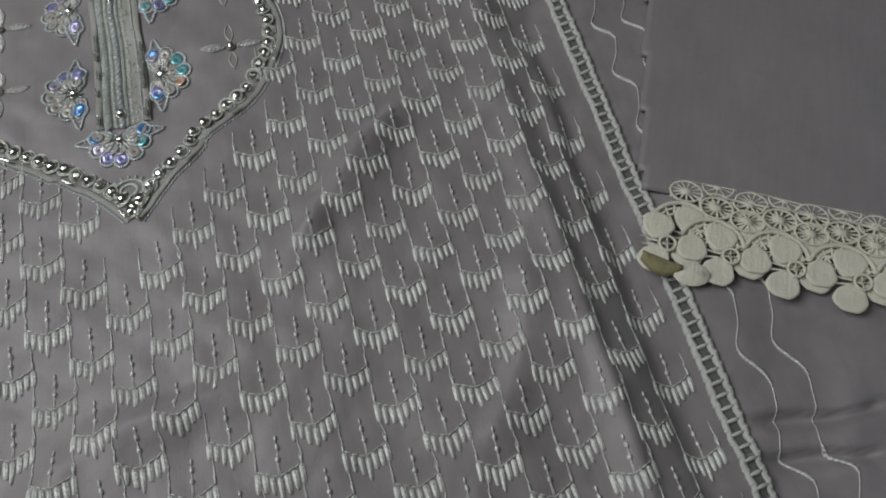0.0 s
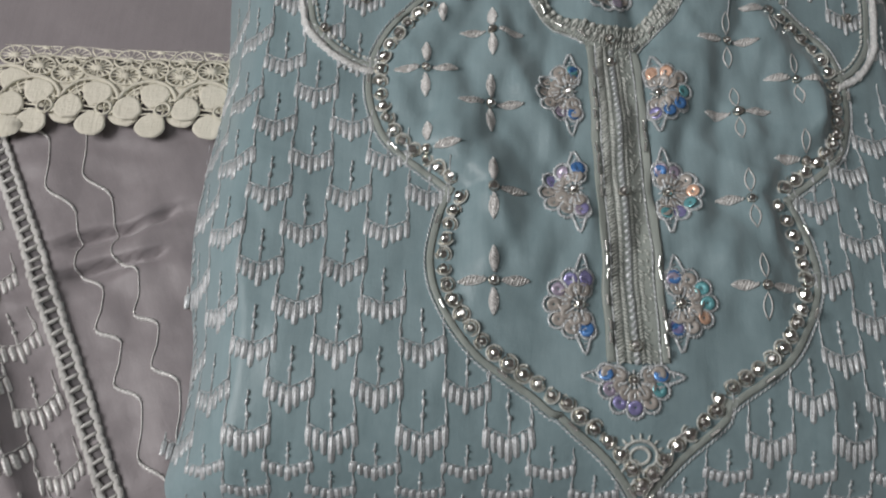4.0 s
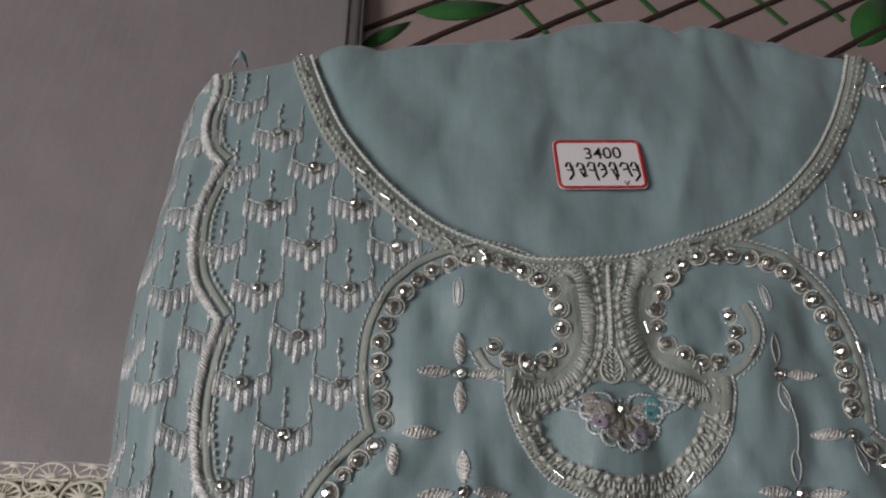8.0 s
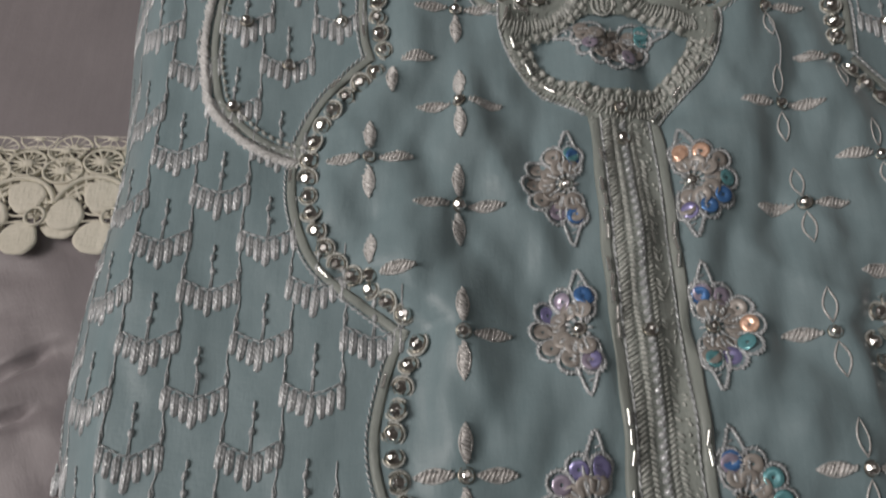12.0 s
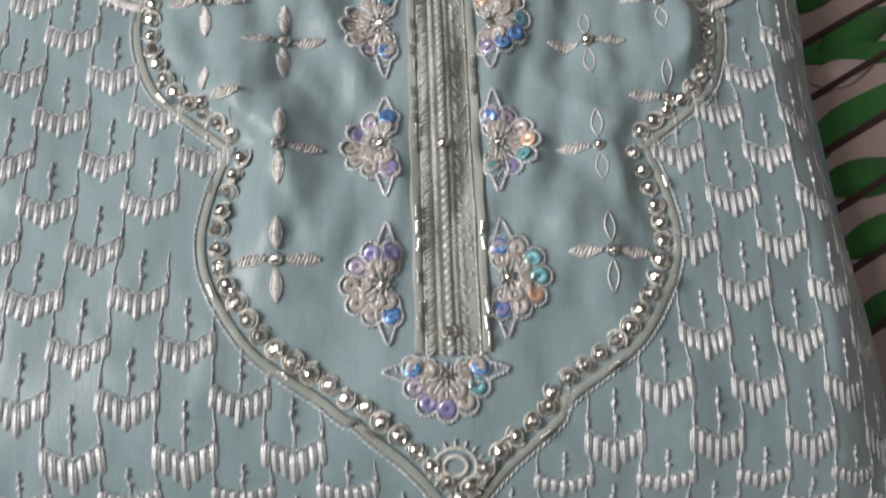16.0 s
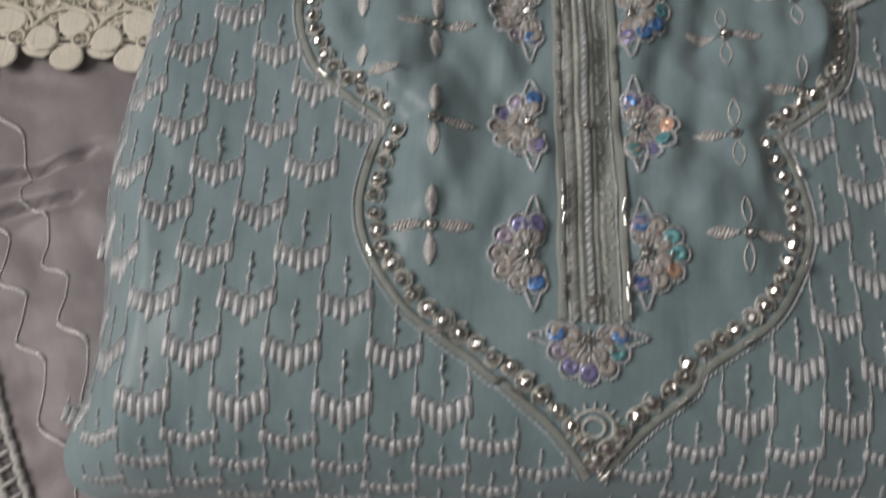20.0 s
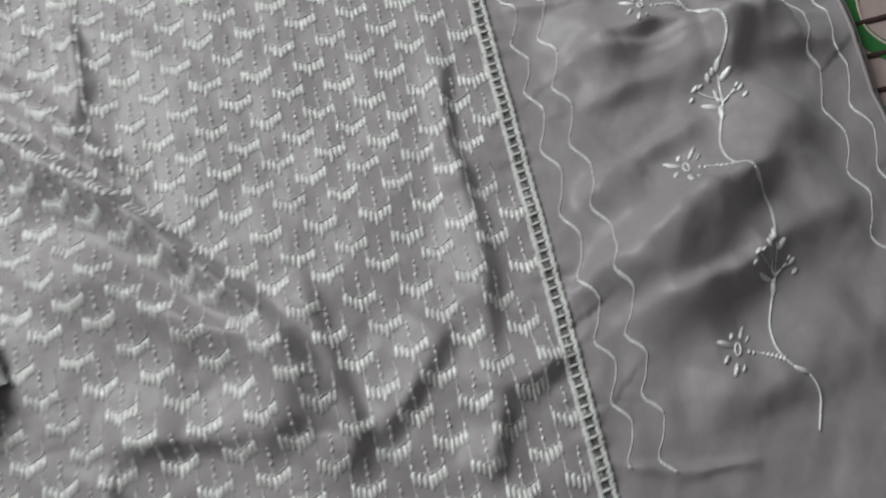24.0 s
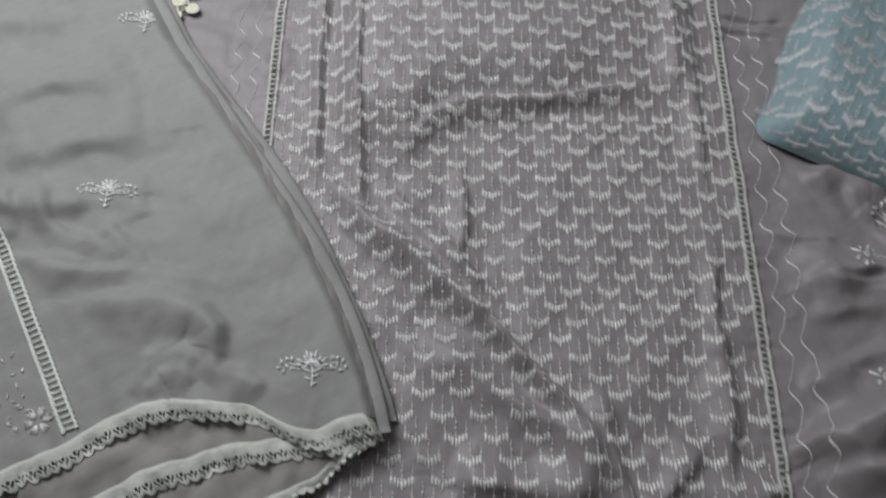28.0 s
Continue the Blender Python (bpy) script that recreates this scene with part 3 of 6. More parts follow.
def cross(parent, zf, x, y, arms="lrud", thin="", with_stone=True):
    """A four-petalled cross: satin petals outlined in thread, a stone in the middle."""
    g = Geo()
    for a, ang in (("r", 0.0), ("u", math.pi / 2), ("l", math.pi), ("d", -math.pi / 2)):
        if a not in arms:
            continue
        long = 0.0098 if a in "lr" else 0.0092
        c, s = math.cos(ang), math.sin(ang)
        d0 = 0.0026
        mid = d0 + long / 2
        jit = RNG.uniform(-0.06, 0.06)
        if a not in thin:
            g.grain(x + c * mid, y + s * mid, ang + jit, long, 0.0024, 0.0004, 10)
            for k in range(9):
                t = (k + 0.5) / 9
                w = 0.0029 * math.sin(math.pi * (0.12 + 0.8 * t))
                d = d0 + t * long
                g.grain(x + c * d + RNG.uniform(-0.0002, 0.0002), y + s * d + RNG.uniform(-0.0002, 0.0002), ang + 1.1 + RNG.uniform(-0.25, 0.25), w * RNG.uniform(1.0, 1.5), 0.0007, 0.0008, 6, 0.0002)
        pts = [(d0 + long * t, 0.0016 * math.sin(math.pi * t) * sg) for sg, ts in ((1, np.linspace(0, 1, 7)), (-1, np.linspace(1, 0, 7)[1:-1])) for t in ts]
        g.tube([(x + p * c - q * s, y + p * s + q * c) for p, q in pts], 0.00028, 4, True)
    ob = part("cross_stitch", g.lift(zf, 0.0001), M_MSILK, parent)
    if with_stone:
        stone(ob, zf, x, y, scale=0.95)
    return ob


def flower(parent, zf, x, y, face, colours, first=75.0, last=285.0, size=1.0, leaves=True):
    """A fan of sequined petals round a stone, with two leaves behind; face: degrees it opens to."""
    g = Geo()
    rot = math.radians(face - 180)
    cr, sr = math.cos(rot), math.sin(rot)

    def at(px, py):
        px, py = px * size, py * size
        return x + px * cr - py * sr, y + px * sr + py * cr

    n = len(colours) - 2
    spots = []
    for k in range(n):
        a = math.radians(first + (last - first) * k / (n - 1))
        c, s = math.cos(a), math.sin(a)
        loop = [(0.0045, -0.0012), (0.0085, -0.0027), (0.0112, -0.0024), (0.0124, 0.0), (0.0112, 0.0024), (0.0085, 0.0027), (0.0045, 0.0012)]
        line = [at(p * c - q * s, p * s + q * c) for p, q in spline(loop, 0.0012)]
        g.tube(line, 0.00040 * size, 5)
        for px, py, pa in along(line, 0.0011):
            g.grain(px, py, pa + RNG.uniform(0.5, 1.5), 0.0016 * size, 0.0005, 0.0009, 6)
        for d, w in ((0.0034, 0.0012), (0.0052, 0.001)):
            px, py = at(d * c, d * s)
            g.grain(px, py, a + rot, 0.003 * size, w, 0.0007, 6)
        spots.append((at(0.0088 * c, 0.0088 * s), colours[k]))
        spots.append((at(0.0052 * c, 0.0052 * s), "clear"))
    if leaves:
        for s, key in ((1, colours[-2]), (-1, colours[-1])):
            pts = [(-0.001, 0.004 * s), (-0.0022, 0.0085 * s), (-0.001, 0.0125 * s), (0.0012, 0.0172 * s), (0.003, 0.0125 * s), (0.0046, 0.008 * s), (0.004, 0.0035 * s), (0.001, 0.0022 * s)]
            line = [at(*p) for p in spline(pts, 0.0012)]
            g.tube(line, 0.0004 * size, 5)
            for px, py, pa in along(line, 0.0012):
                g.grain(px, py, pa + RNG.uniform(0.5, 1.4), 0.0016 * size, 0.0005, 0.0009, 6)
            for t in np.linspace(0.3, 0.95, 5):
                px, py = at(0.001 + 0.0008 * t, (0.004 + 0.010 * t) * s)
                g.grain(px, py, rot + 0.4, 0.0022 * size, 0.0006, 0.0005, 6)
            spots.append((at(0.0018, 0.0092 * s), key))
    for k in range(10):
        a = TAU * k / 10
        px, py = at(0.0026 * math.cos(a), 0.0026 * math.sin(a))
        g.grain(px, py, a + rot, 0.0016, 0.0008, 0.0008, 6)
    ob = part("flower_stitch", g.lift(zf, 0.0002), M_SILK, parent, "silk-outlined flower set with sequins")
    for (px, py), key in spots:
        o = put("sequin", SEQUIN[key], ob, zf, px, py, 0.0002, 0.0, 0.92 * size)
        o.matrix_basis = o.matrix_basis @ pose(0, 0, 0, RNG.uniform(-12, 12), RNG.uniform(-12, 12), 0)
    stone(ob, zf, x, y)
    return ob


# outline of the yoke, its left half: spiral and three scallops down to the point
SCROLL_L = [(-0.0378, 0.1864), (-0.0347, 0.1815), (-0.0288, 0.1799), (-0.0237, 0.1802), (-0.0187, 0.1834), (-0.0164, 0.1888), (-0.0167, 0.1957), (-0.0180, 0.2014),
            (-0.0219, 0.2058), (-0.0270, 0.2094), (-0.0325, 0.2118), (-0.0393, 0.2133), (-0.0451, 0.2130), (-0.0512, 0.2114), (-0.0568, 0.2088), (-0.0606, 0.2054), (-0.0646, 0.2012),
            (-0.0674, 0.1959), (-0.0696, 0.1906), (-0.0706, 0.1854), (-0.0709, 0.1789), (-0.0704, 0.1722), (-0.0697, 0.1668), (-0.0680, 0.1612)]
SCROLL_R = [(0.0363, 0.1985), (0.0374, 0.1893), (0.0335, 0.1831), (0.0273, 0.1808), (0.0216, 0.1825), (0.0166, 0.1862), (0.0141, 0.1917), (0.0136, 0.1976), (0.0160, 0.2036), (0.0198, 0.2087),
            (0.0252, 0.2134), (0.0312, 0.2156), (0.0381, 0.2162), (0.0433, 0.2159), (0.0495, 0.2144), (0.0548, 0.2114), (0.0598, 0.2075), (0.0636, 0.2024), (0.0664, 0.1972), (0.0684, 0.1912),
            (0.0694, 0.1855), (0.0697, 0.1790), (0.0694, 0.1730), (0.0684, 0.1641)]
SCALLOP_2 = [(-0.0695, 0.1575), (-0.076, 0.1515), (-0.083, 0.144), (-0.087, 0.137), (-0.0893, 0.129), (-0.0893, 0.118), (-0.087, 0.108), (-0.083, 0.099), (-0.077, 0.0925),
             (-0.070, 0.087), (-0.064, 0.0825), (-0.0585, 0.0775)]
SCALLOP_3 = [(-0.0575, 0.0745), (-0.0605, 0.068), (-0.0635, 0.056), (-0.0643, 0.047), (-0.0625, 0.038), (-0.0575, 0.028), (-0.050, 0.018), (-0.041, 0.0112),
             (-0.031, 0.0045), (-0.021, -0.0045), (-0.0125, -0.0112), (-0.0055, -0.018), (0.0015, -0.0265)]
OUTER = [[(-0.1356, 0.294), (-0.1318, 0.282), (-0.1338, 0.267), (-0.1311, 0.2555), (-0.1258, 0.2494)],
         [(-0.1258, 0.2494), (-0.1301, 0.236), (-0.1311, 0.222), (-0.1284, 0.2065), (-0.1194, 0.193)],
         [(-0.1194, 0.193), (-0.1226, 0.180), (-0.1234, 0.166), (-0.1216, 0.1535), (-0.1191, 0.1455), (-0.1116, 0.1368), (-0.1036, 0.131), (-0.0925, 0.1265)]]
NECK_X = np.array([0.0, 0.02, 0.04, 0.057, 0.073, 0.086, 0.0965, 0.102, 0.106])
NECK_Y = np.array([0.2145, 0.2165, 0.2235, 0.2325, 0.2480, 0.2665, 0.2890, 0.305, 0.335])
YOKE_Y = np.array([-0.04, -0.031, -0.018, -0.0045, 0.0045, 0.011, 0.018, 0.028, 0.038, 0.05, 0.068, 0.077, 0.0825, 0.0925, 0.108, 0.12, 0.137, 0.1515, 0.159, 0.167, 0.186, 0.195, 0.202, 0.207, 0.212])
YOKE_X = np.array([-0.02, 0.002, 0.007, 0.021, 0.031, 0.041, 0.05, 0.0575, 0.0625, 0.0643, 0.0605, 0.0578, 0.064, 0.077, 0.087, 0.0893, 0.087, 0.076, 0.068, 0.0695, 0.0695, 0.0665, 0.061, 0.0545, 0.052])


def neck_y(x):
    x = np.asarray(x, float)
    return np.interp(np.abs(x), NECK_X, NECK_Y) + 0.0042 * np.tanh(x / 0.022) * (1 - ease((np.abs(x) - 0.085) / 0.02))


def yoke_x(y):
    """Half width of the plain yoke (or of the neck opening) at a height."""
    return np.where(y > 0.212, np.interp(y, NECK_Y, NECK_X) + 0.004, np.interp(y, YOKE_Y, YOKE_X))


def yoke(parent, zf, low, high, outer=True, organza=None):
    """The beaded yoke between two heights: scalloped border, placket, crosses and flowers."""

    organza = organza or M_ORGANZA

    def inside(pts):
        return [p for p in pts if low < p[1] < high]

    for side in (1, -1):
        for line in (SCROLL_L if side > 0 else flip(SCROLL_R), SCALLOP_2, SCALLOP_3):
            pts = inside(spline(line, 0.0012))
            if len(pts) < 4:
                continue
            pts = [(side * p[0] + (0.0025 if p[1] < 0.0 else 0.0), p[1]) for p in pts]
            g = Geo()
            away = offset(pts, -0.0046 * side)
            g.tube(away, 0.0013, 6, flat=0.32)
            part("satin_cord", g.lift(zf), organza, parent, "grey satin cord edging the yoke")
            g = Geo()
            for x, y, a in along(offset(pts, -0.0066 * side), 0.0019):
                g.grain(x, y, a + 0.35, 0.0023, 0.0006, 0.0007, 6)
            part("edge_stitch", g.lift(zf), M_SILK, parent)
            for n, (x, y, a) in enumerate(along(pts, 0.0058, 0.002)):
                stone(parent, zf, x, y, True, 1.14)
                if n % 5 == 2:
                    bx, by = x + side * 0.0046 * math.sin(a) , y - side * 0.0046 * math.cos(a)
                    put("bugle_bead", BUGLE, parent, zf, bx, by, 0.0022, math.degrees(a))
        if outer:
            for line in OUTER:
                pts = [(p[0], p[1]) for p in spline(line, 0.0012)]
                if side < 0:
                    pts = [(0.09 + (-x - 0.09) * 0.70 if x < -0.09 else -x, y) for x, y in pts]
                g = Geo()
                g.tube(pts, 0.0012, 6, flat=0.55)
                for x, y, a in along(pts, 0.0010):
                    g.grain(x, y, a + 0.95 + RNG.uniform(-0.25, 0.25), 0.0036 * RNG.uniform(0.85, 1.2), 0.0009, 0.0019, 6)
                part("scallop_cord", g.lift(zf), M_CORD, parent, "thick white couched cord in scallops")
                g = Geo()
                g.tube(offset(pts, 0.0032 * side), 0.0013, 6, flat=0.32)
                part("satin_cord", g.lift(zf), organza, parent)
                g = Geo()
                for x, y, a in along(offset(pts, 0.0056 * side), 0.0025):
                    g.grain(x, y, a, 0.0019, 0.0013, 0.0012, 6)
                part("knot_braid", g.lift(zf), M_ZARI, parent)
    spots = [(0.047, 0.177, "lrud"), (0.0465, 0.1430, "lrud"), (0.0720, 0.1262, "lrud"), (0.0473, 0.1110, "lrud"), (0.0710, 0.0913, "ur"), (0.0470, 0.0738, "rud"), (0.0470, 0.0400, "lrud"),
             (0.0660, 0.1595, "rd")]
    for x, y, arms in spots:
        if not low < y < high:
            continue
        cross(parent, zf, -x, y, arms, with_stone=(x, y) != (0.0660, 0.1595))
        cross(parent, zf, x + 0.0005, y + 0.0005, arms.replace("r", "L").replace("l", "r").replace("L", "l") if y != 0.177 else "rud", thin="ud")
    if high > 0.21:
        for s in (-1, 1):
            g = Geo()
            g.tube([(s * 0.0475 + 0.0014 * math.sin(t), 0.2015 + 0.005 * math.cos(t)) for t in np.linspace(0, TAU, 13)[:-1]], 0.0003, 4, True)
            g.grain(s * 0.0475, 0.2015, math.pi / 2, 0.009, 0.0018, 0.0004)
            part("petal_stitch", g.lift(zf), M_SILK, parent)
        g = Geo()
        g.tube(spline([(0.0478, 0.172), (0.0492, 0.163), (0.0478, 0.154)], 0.001), 0.0003, 4)
        part("loose_thread", g.lift(zf, 0.0002), M_SILK, parent)
    pairs = [(0.1173, ("blue", "clear", "clear", "clear", "clear", "lilac", "clear", "aqua", "blue"), ("clear", "blue", "blue", "aqua", "clear", "peach", "peach", "peach", "violet")),
             (0.0757, ("blue", "lilac", "violet", "clear", "clear", "clear", "violet", "blue", "lilac"), ("clear", "violet", "aqua", "peach", "clear", "lilac", "blue", "lilac", "aqua")),
             (0.0328, ("violet", "violet", "lilac", "clear", "clear", "clear", "blue", "violet", "blue"), ("violet", "clear", "peach", "aqua", "aqua", "clear", "lilac", "blue", "blue"))]
    for y, lc, rc in pairs:
        if low < y < high:
            flower(parent, zf, -0.0175, y, 180, lc)
            f = flower(parent, zf, 0.0176, y + 0.001, 0, rc[:-2] + (rc[-1], rc[-2]))
    flower(parent, zf, -0.0008, 0.0070, 270, ("clear", "lilac", "violet", "violet", "clear", "aqua", "clear", "blue", "blue"))
    if high > 0.17:
        flower(parent, zf, -0.0004, 0.1668, 270, ("clear", "lilac", "clear", "clear", "lilac", "clear", "aqua", "clear", "aqua"), 95, 265, 1.0)
    # small rosette and close-set beads in the point
    g = Geo()
    for r in (0.0032, 0.0058):
        g.tube([(0.001 + r * math.cos(t), -0.0165 + 0.8 * r * math.sin(t)) for t in np.linspace(0, TAU, 17)[:-1]], 0.0006, 5, True)
    for k in range(16):
        a = TAU * k / 16
        g.grain(0.001 + 0.0072 * math.cos(a), -0.0165 + 0.0058 * math.sin(a), a, 0.0022, 0.0009, 0.0009, 6)
    part("rosette_stitch", g.lift(zf), M_ZARI, parent)
    for k in range(9):
        put("bugle_bead", BUGLE, parent, zf, 0.0035 + 0.0013 * k, -0.0285 + 0.0022 * k + RNG.uniform(-0.001, 0.001), 0.001, RNG.uniform(20, 110))
    # placket: organza band, cords, herringbone and knots
    y0, y1 = max(low, 0.0128), min(high, 0.139)
    ys = np.linspace(y0, y1, 60)
    pl = sheet("placket", np.linspace(-0.0084, 0.0112, 15), np.linspace(y0, y1, 90), lambda x, y: zf(x, y) + 0.0005, organza, parent, None, "grey organza placket thick with silver embroidery", 0.0004)
    for x, mat in ((-0.0078, organza), (0.0108, organza)):
        g = Geo()
        g.tube([(x + 0.0002 * math.sin(y * 300), y) for y in ys], 0.0015, 6, flat=0.32)
        part("satin_cord", g.lift(zf, 0.0004), mat, pl)
        g = Geo()
        for y in np.arange(y0, y1, 0.0021):
            g.grain(x - math.copysign(0.0019, -x) * -1, y, math.pi / 2 + 0.2, 0.0024, 0.0007, 0.0009, 6)
        part("edge_stitch", g.lift(zf, 0.0004), M_SILK, pl)
    g = Geo()
    for y in np.arange(y0, y1, 0.00125):
        g.grain(-0.0044 + RNG.uniform(-0.0002, 0.0002), y, 0.55 + RNG.uniform(-0.15, 0.15), 0.0034, 0.0009, 0.0011, 6)
        g.grain(-0.0019, y, -0.5 + RNG.uniform(-0.15, 0.15), 0.0019, 0.0008, 0.001, 6)
        g.grain(0.0030, y, 0.6 + RNG.uniform(-0.2, 0.2), 0.0019, 0.0008, 0.0009, 6)
        if RNG.rand() < 0.75:
            g.grain(0.0049 + RNG.uniform(-0.0003, 0.0003), y, -0.6, 0.0021, 0.0006, 0.0007, 6)
        if RNG.rand() < 0.5:
            g.grain(0.0072 + RNG.uniform(-0.0010, 0.0010), y, RNG.uniform(0, 3), 0.0013, 0.0006, 0.0006, 6)
    part("herringbone_stitch", g.lift(zf, 0.0006), M_FILL, pl)
    g = Geo()
    for y in np.arange(y0, y1, 0.0026):
        g.grain(0.0006, y, 0.3, 0.0021, 0.0019, 0.0016, 8)
        g.grain(0.0006 + 0.0006, y + 0.0012, 1.0, 0.0016, 0.0007, 0.0012, 6)
    part("knot_braid", g.lift(zf, 0.0006), M_SILK, pl)
    for y in (0.1335, 0.0752, 0.0185):
        if low < y < high:
            stone(pl, lambda a, b: zf(a, b) + 0.001, 0.0006, y)
    for x, a, b in ((-0.0078, 0.016, 0.060), (0.0108, 0.016, 0.052), (-0.0078, 0.075, 0.128), (0.0108, 0.090, 0.105)):
        for y in np.arange(a, b, 0.0046):
            if low < y < high and RNG.rand() < 0.72:
                put("bugle_bead", BUGLE, pl, zf, x + RNG.uniform(-0.0004, 0.0004), y, 0.0020, 90 + RNG.uniform(-9, 9))
    return pl


# ---- folded teal kurta ----
teal = thing("folded_kurta", "folded teal kurta with beaded silver yoke, lying on another garment", "garment", Matrix.Translation((0.3255, 0, 0)))
T_L, T_R, T_B = -0.1670, 0.1450, -0.0385
TOP_X = np.array([-0.16, -0.14, -0.10, -0.066, 0.0, 0.025, 0.068, 0.108, 0.125, 0.145])
TOP_Y = np.array([0.297, 0.300, 0.312, 0.318, 0.332, 0.3355, 0.330, 0.319, 0.309, 0.300])


def teal_left(y):
    """The left edge of the folded kurta, with its rounded lower corner."""
    r = 0.017
    d = np.clip(r - (y - T_B), 0, r)
    return T_L + 0.0030 + 0.0030 * ease((0.06 - y) / 0.04) + 0.0020 * np.sin(y * 48 + 1.0) + r - np.sqrt(np.maximum(r * r - d * d, 0))


def teal_top(x, y):
    """Height of the folded kurta's upper layer: padded, rolled down at its edges."""
    z = 0.0425 + 0.0120 * ease((y - 0.12) / 0.13) - (0.45 + 0.7 * ease((0.07 - y) / 0.07)) * np.maximum(0, x - 0.02) ** 2 - 0.25 * np.minimum(0, x + 0.05) ** 2
    z = z + 0.0016 * crumple(x + 4, y, 0.060, 1.4, 0.4) + 0.0009 * rumple(x, y, 0.055, 1.2, 0.5) + 0.00030 * rumple(x + 3, y, 0.018, 1.2, 0.45)
    plainness = ease((yoke_x(y) - np.abs(x)) / 0.01) * ease((y - 0.02) / 0.03) * (1 - ease((y - 0.203) / 0.012))
    z = z + plainness * (0.0074 * ease((np.abs(x - 0.0014) - 0.010) / 0.014) * (1 - ease((y - 0.135) / 0.01) * ease((0.045 - np.abs(x)) / 0.015)) * crumple(x, y, 0.070, 1.6, 0.28) + 0.0040 * crumple(x + 7, y, 0.038, 1.5, 0.36) + 0.0008 * rumple(x + 1, y, 0.030, 1.7, 0.25) + 0.0005 * rumple(x + 2, y + 1, 0.017, 1.2, 0.6))
    z = z + pressed(x, y) * (0.25 + 0.75 * plainness)
    q = np.clip((0.0150 - y) / (0.0150 - T_B), 0, 1)
    z = z * np.sqrt(np.clip(1 - q * q, 0, 1))
    ql = np.clip((x - teal_left(y)) / 0.029, 0, 1)
    qr = np.clip((T_R + 0.0025 * np.sin(y * 42 + 1) - x) / 0.034, 0, 1)
    qt = np.clip((np.interp(x, TOP_X, TOP_Y) - y) / 0.018, 0, 1)
    z = z * np.sqrt(np.clip(1 - (1 - qt) ** 2, 0, 1))
    for p in (ql, qr):
        z = z * (1 - (1 - p) ** 1.6)
    return z + 0.0055 * ease((0.004 - y) / 0.03) * (1 - z / 0.043)


def teal_back(x, y):
    x, y = np.asarray(x, float), np.asarray(y, float)
    inside = ease((y - neck_y(x)) / 0.02)
    clear = 1 - np.exp(-(((x - 0.001) / 0.024) ** 2 + ((y - 0.2497) / 0.0185) ** 2) ** 2)
    z = teal_top(x, y) - 0.0022 - 0.25 * (1 - clear) * pressed(x, y)
    return z + inside * clear * (1.1 * pressed(x + 0.012, y - 0.1) + 0.0060 * crumple(x + 1, y, 0.085, 1.5, 0.16)) + 0.0002 * rumple(x, y, 0.05, 1.5, 0.25) * inside


xs = T_L + (T_R - T_L) * (0.5 - 0.5 * np.cos(np.linspace(0, math.pi, 181))) * 0.6 + (T_R - T_L) * np.linspace(0, 1, 181) * 0.4
ys = np.concatenate([T_B + 0.055 * np.linspace(0, 1, 40) ** 1.6, np.linspace(0.0175, 0.3365, 215)])
sheet("front_panel", xs, ys, teal_top, M_TEAL, teal, lambda x, y: (y < neck_y(x) + 0.0005) & (y < np.interp(x, TOP_X, TOP_Y) + 0.0015), "teal cotton satin front, softly creased",
      warp=lambda x, y: teal_left(y) + (x - T_L) * (T_R - teal_left(y)) / (T_R - T_L))
sheet("back_panel", np.linspace(-0.112, 0.114, 100), np.linspace(0.205, 0.3365, 70), teal_back, M_TEAL, teal,
      lambda x, y: (y > neck_y(x) - 0.006) & (y < np.interp(x, TOP_X, TOP_Y) + 0.0015), "plain teal back seen in the neck opening")
# inner folded layers under the front
for n, (ins, z0, z1) in enumerate(((0.0100, 0.0003, 0.0050), (0.0075, 0.0052, 0.0120), (0.0110, 0.0122, 0.0190))):
    bm = bmesh.new()
    wx, wy = (T_R - T_L) - 0.046 - 2 * ins, 0.300 - T_B - 2 * ins
    bmesh.ops.create_cube(bm, size=1.0, matrix=Matrix.Translation(((T_L + T_R) / 2, (0.300 + T_B) / 2, (z0 + z1) / 2)) @ Matrix.Diagonal((wx, wy, z1 - z0, 1)))
    bmesh.ops.bevel(bm, geom=bm.edges[:], offset=(z1 - z0) * 0.45, segments=3, affect="EDGES")
    me = bpy.data.meshes.new("inner_layer")
    bm.to_mesh(me)
    bm.free()
    me.materials.append(M_TEAL)
    part("inner_layer", me, M_TEAL, teal)
# curled corner of an inner layer
g = Geo()
cx = np.linspace(0, 1, 9)
for u in cx:
    for w in cx:
        px = -0.1530 + 0.024 * u - 0.003 * w * (1 - u)
        py = -0.0125 - 0.019 * u - 0.006 * w
        g.v.append((px, py, 0.0105 * math.sin(math.pi * w * 0.8) * (1 - 0.55 * u) + 0.0015 + 0.001 * math.sin(7 * u)))
for i in range(8):
    for j in range(8):
        o = i * 9 + j
        g.f.append((o, o + 9, o + 10, o + 1))
part("fold_corner", g, M_TEAL, teal, "curled corner of an inner teal layer").modifiers.new("thickness", "SOLIDIFY").thickness = 0.001

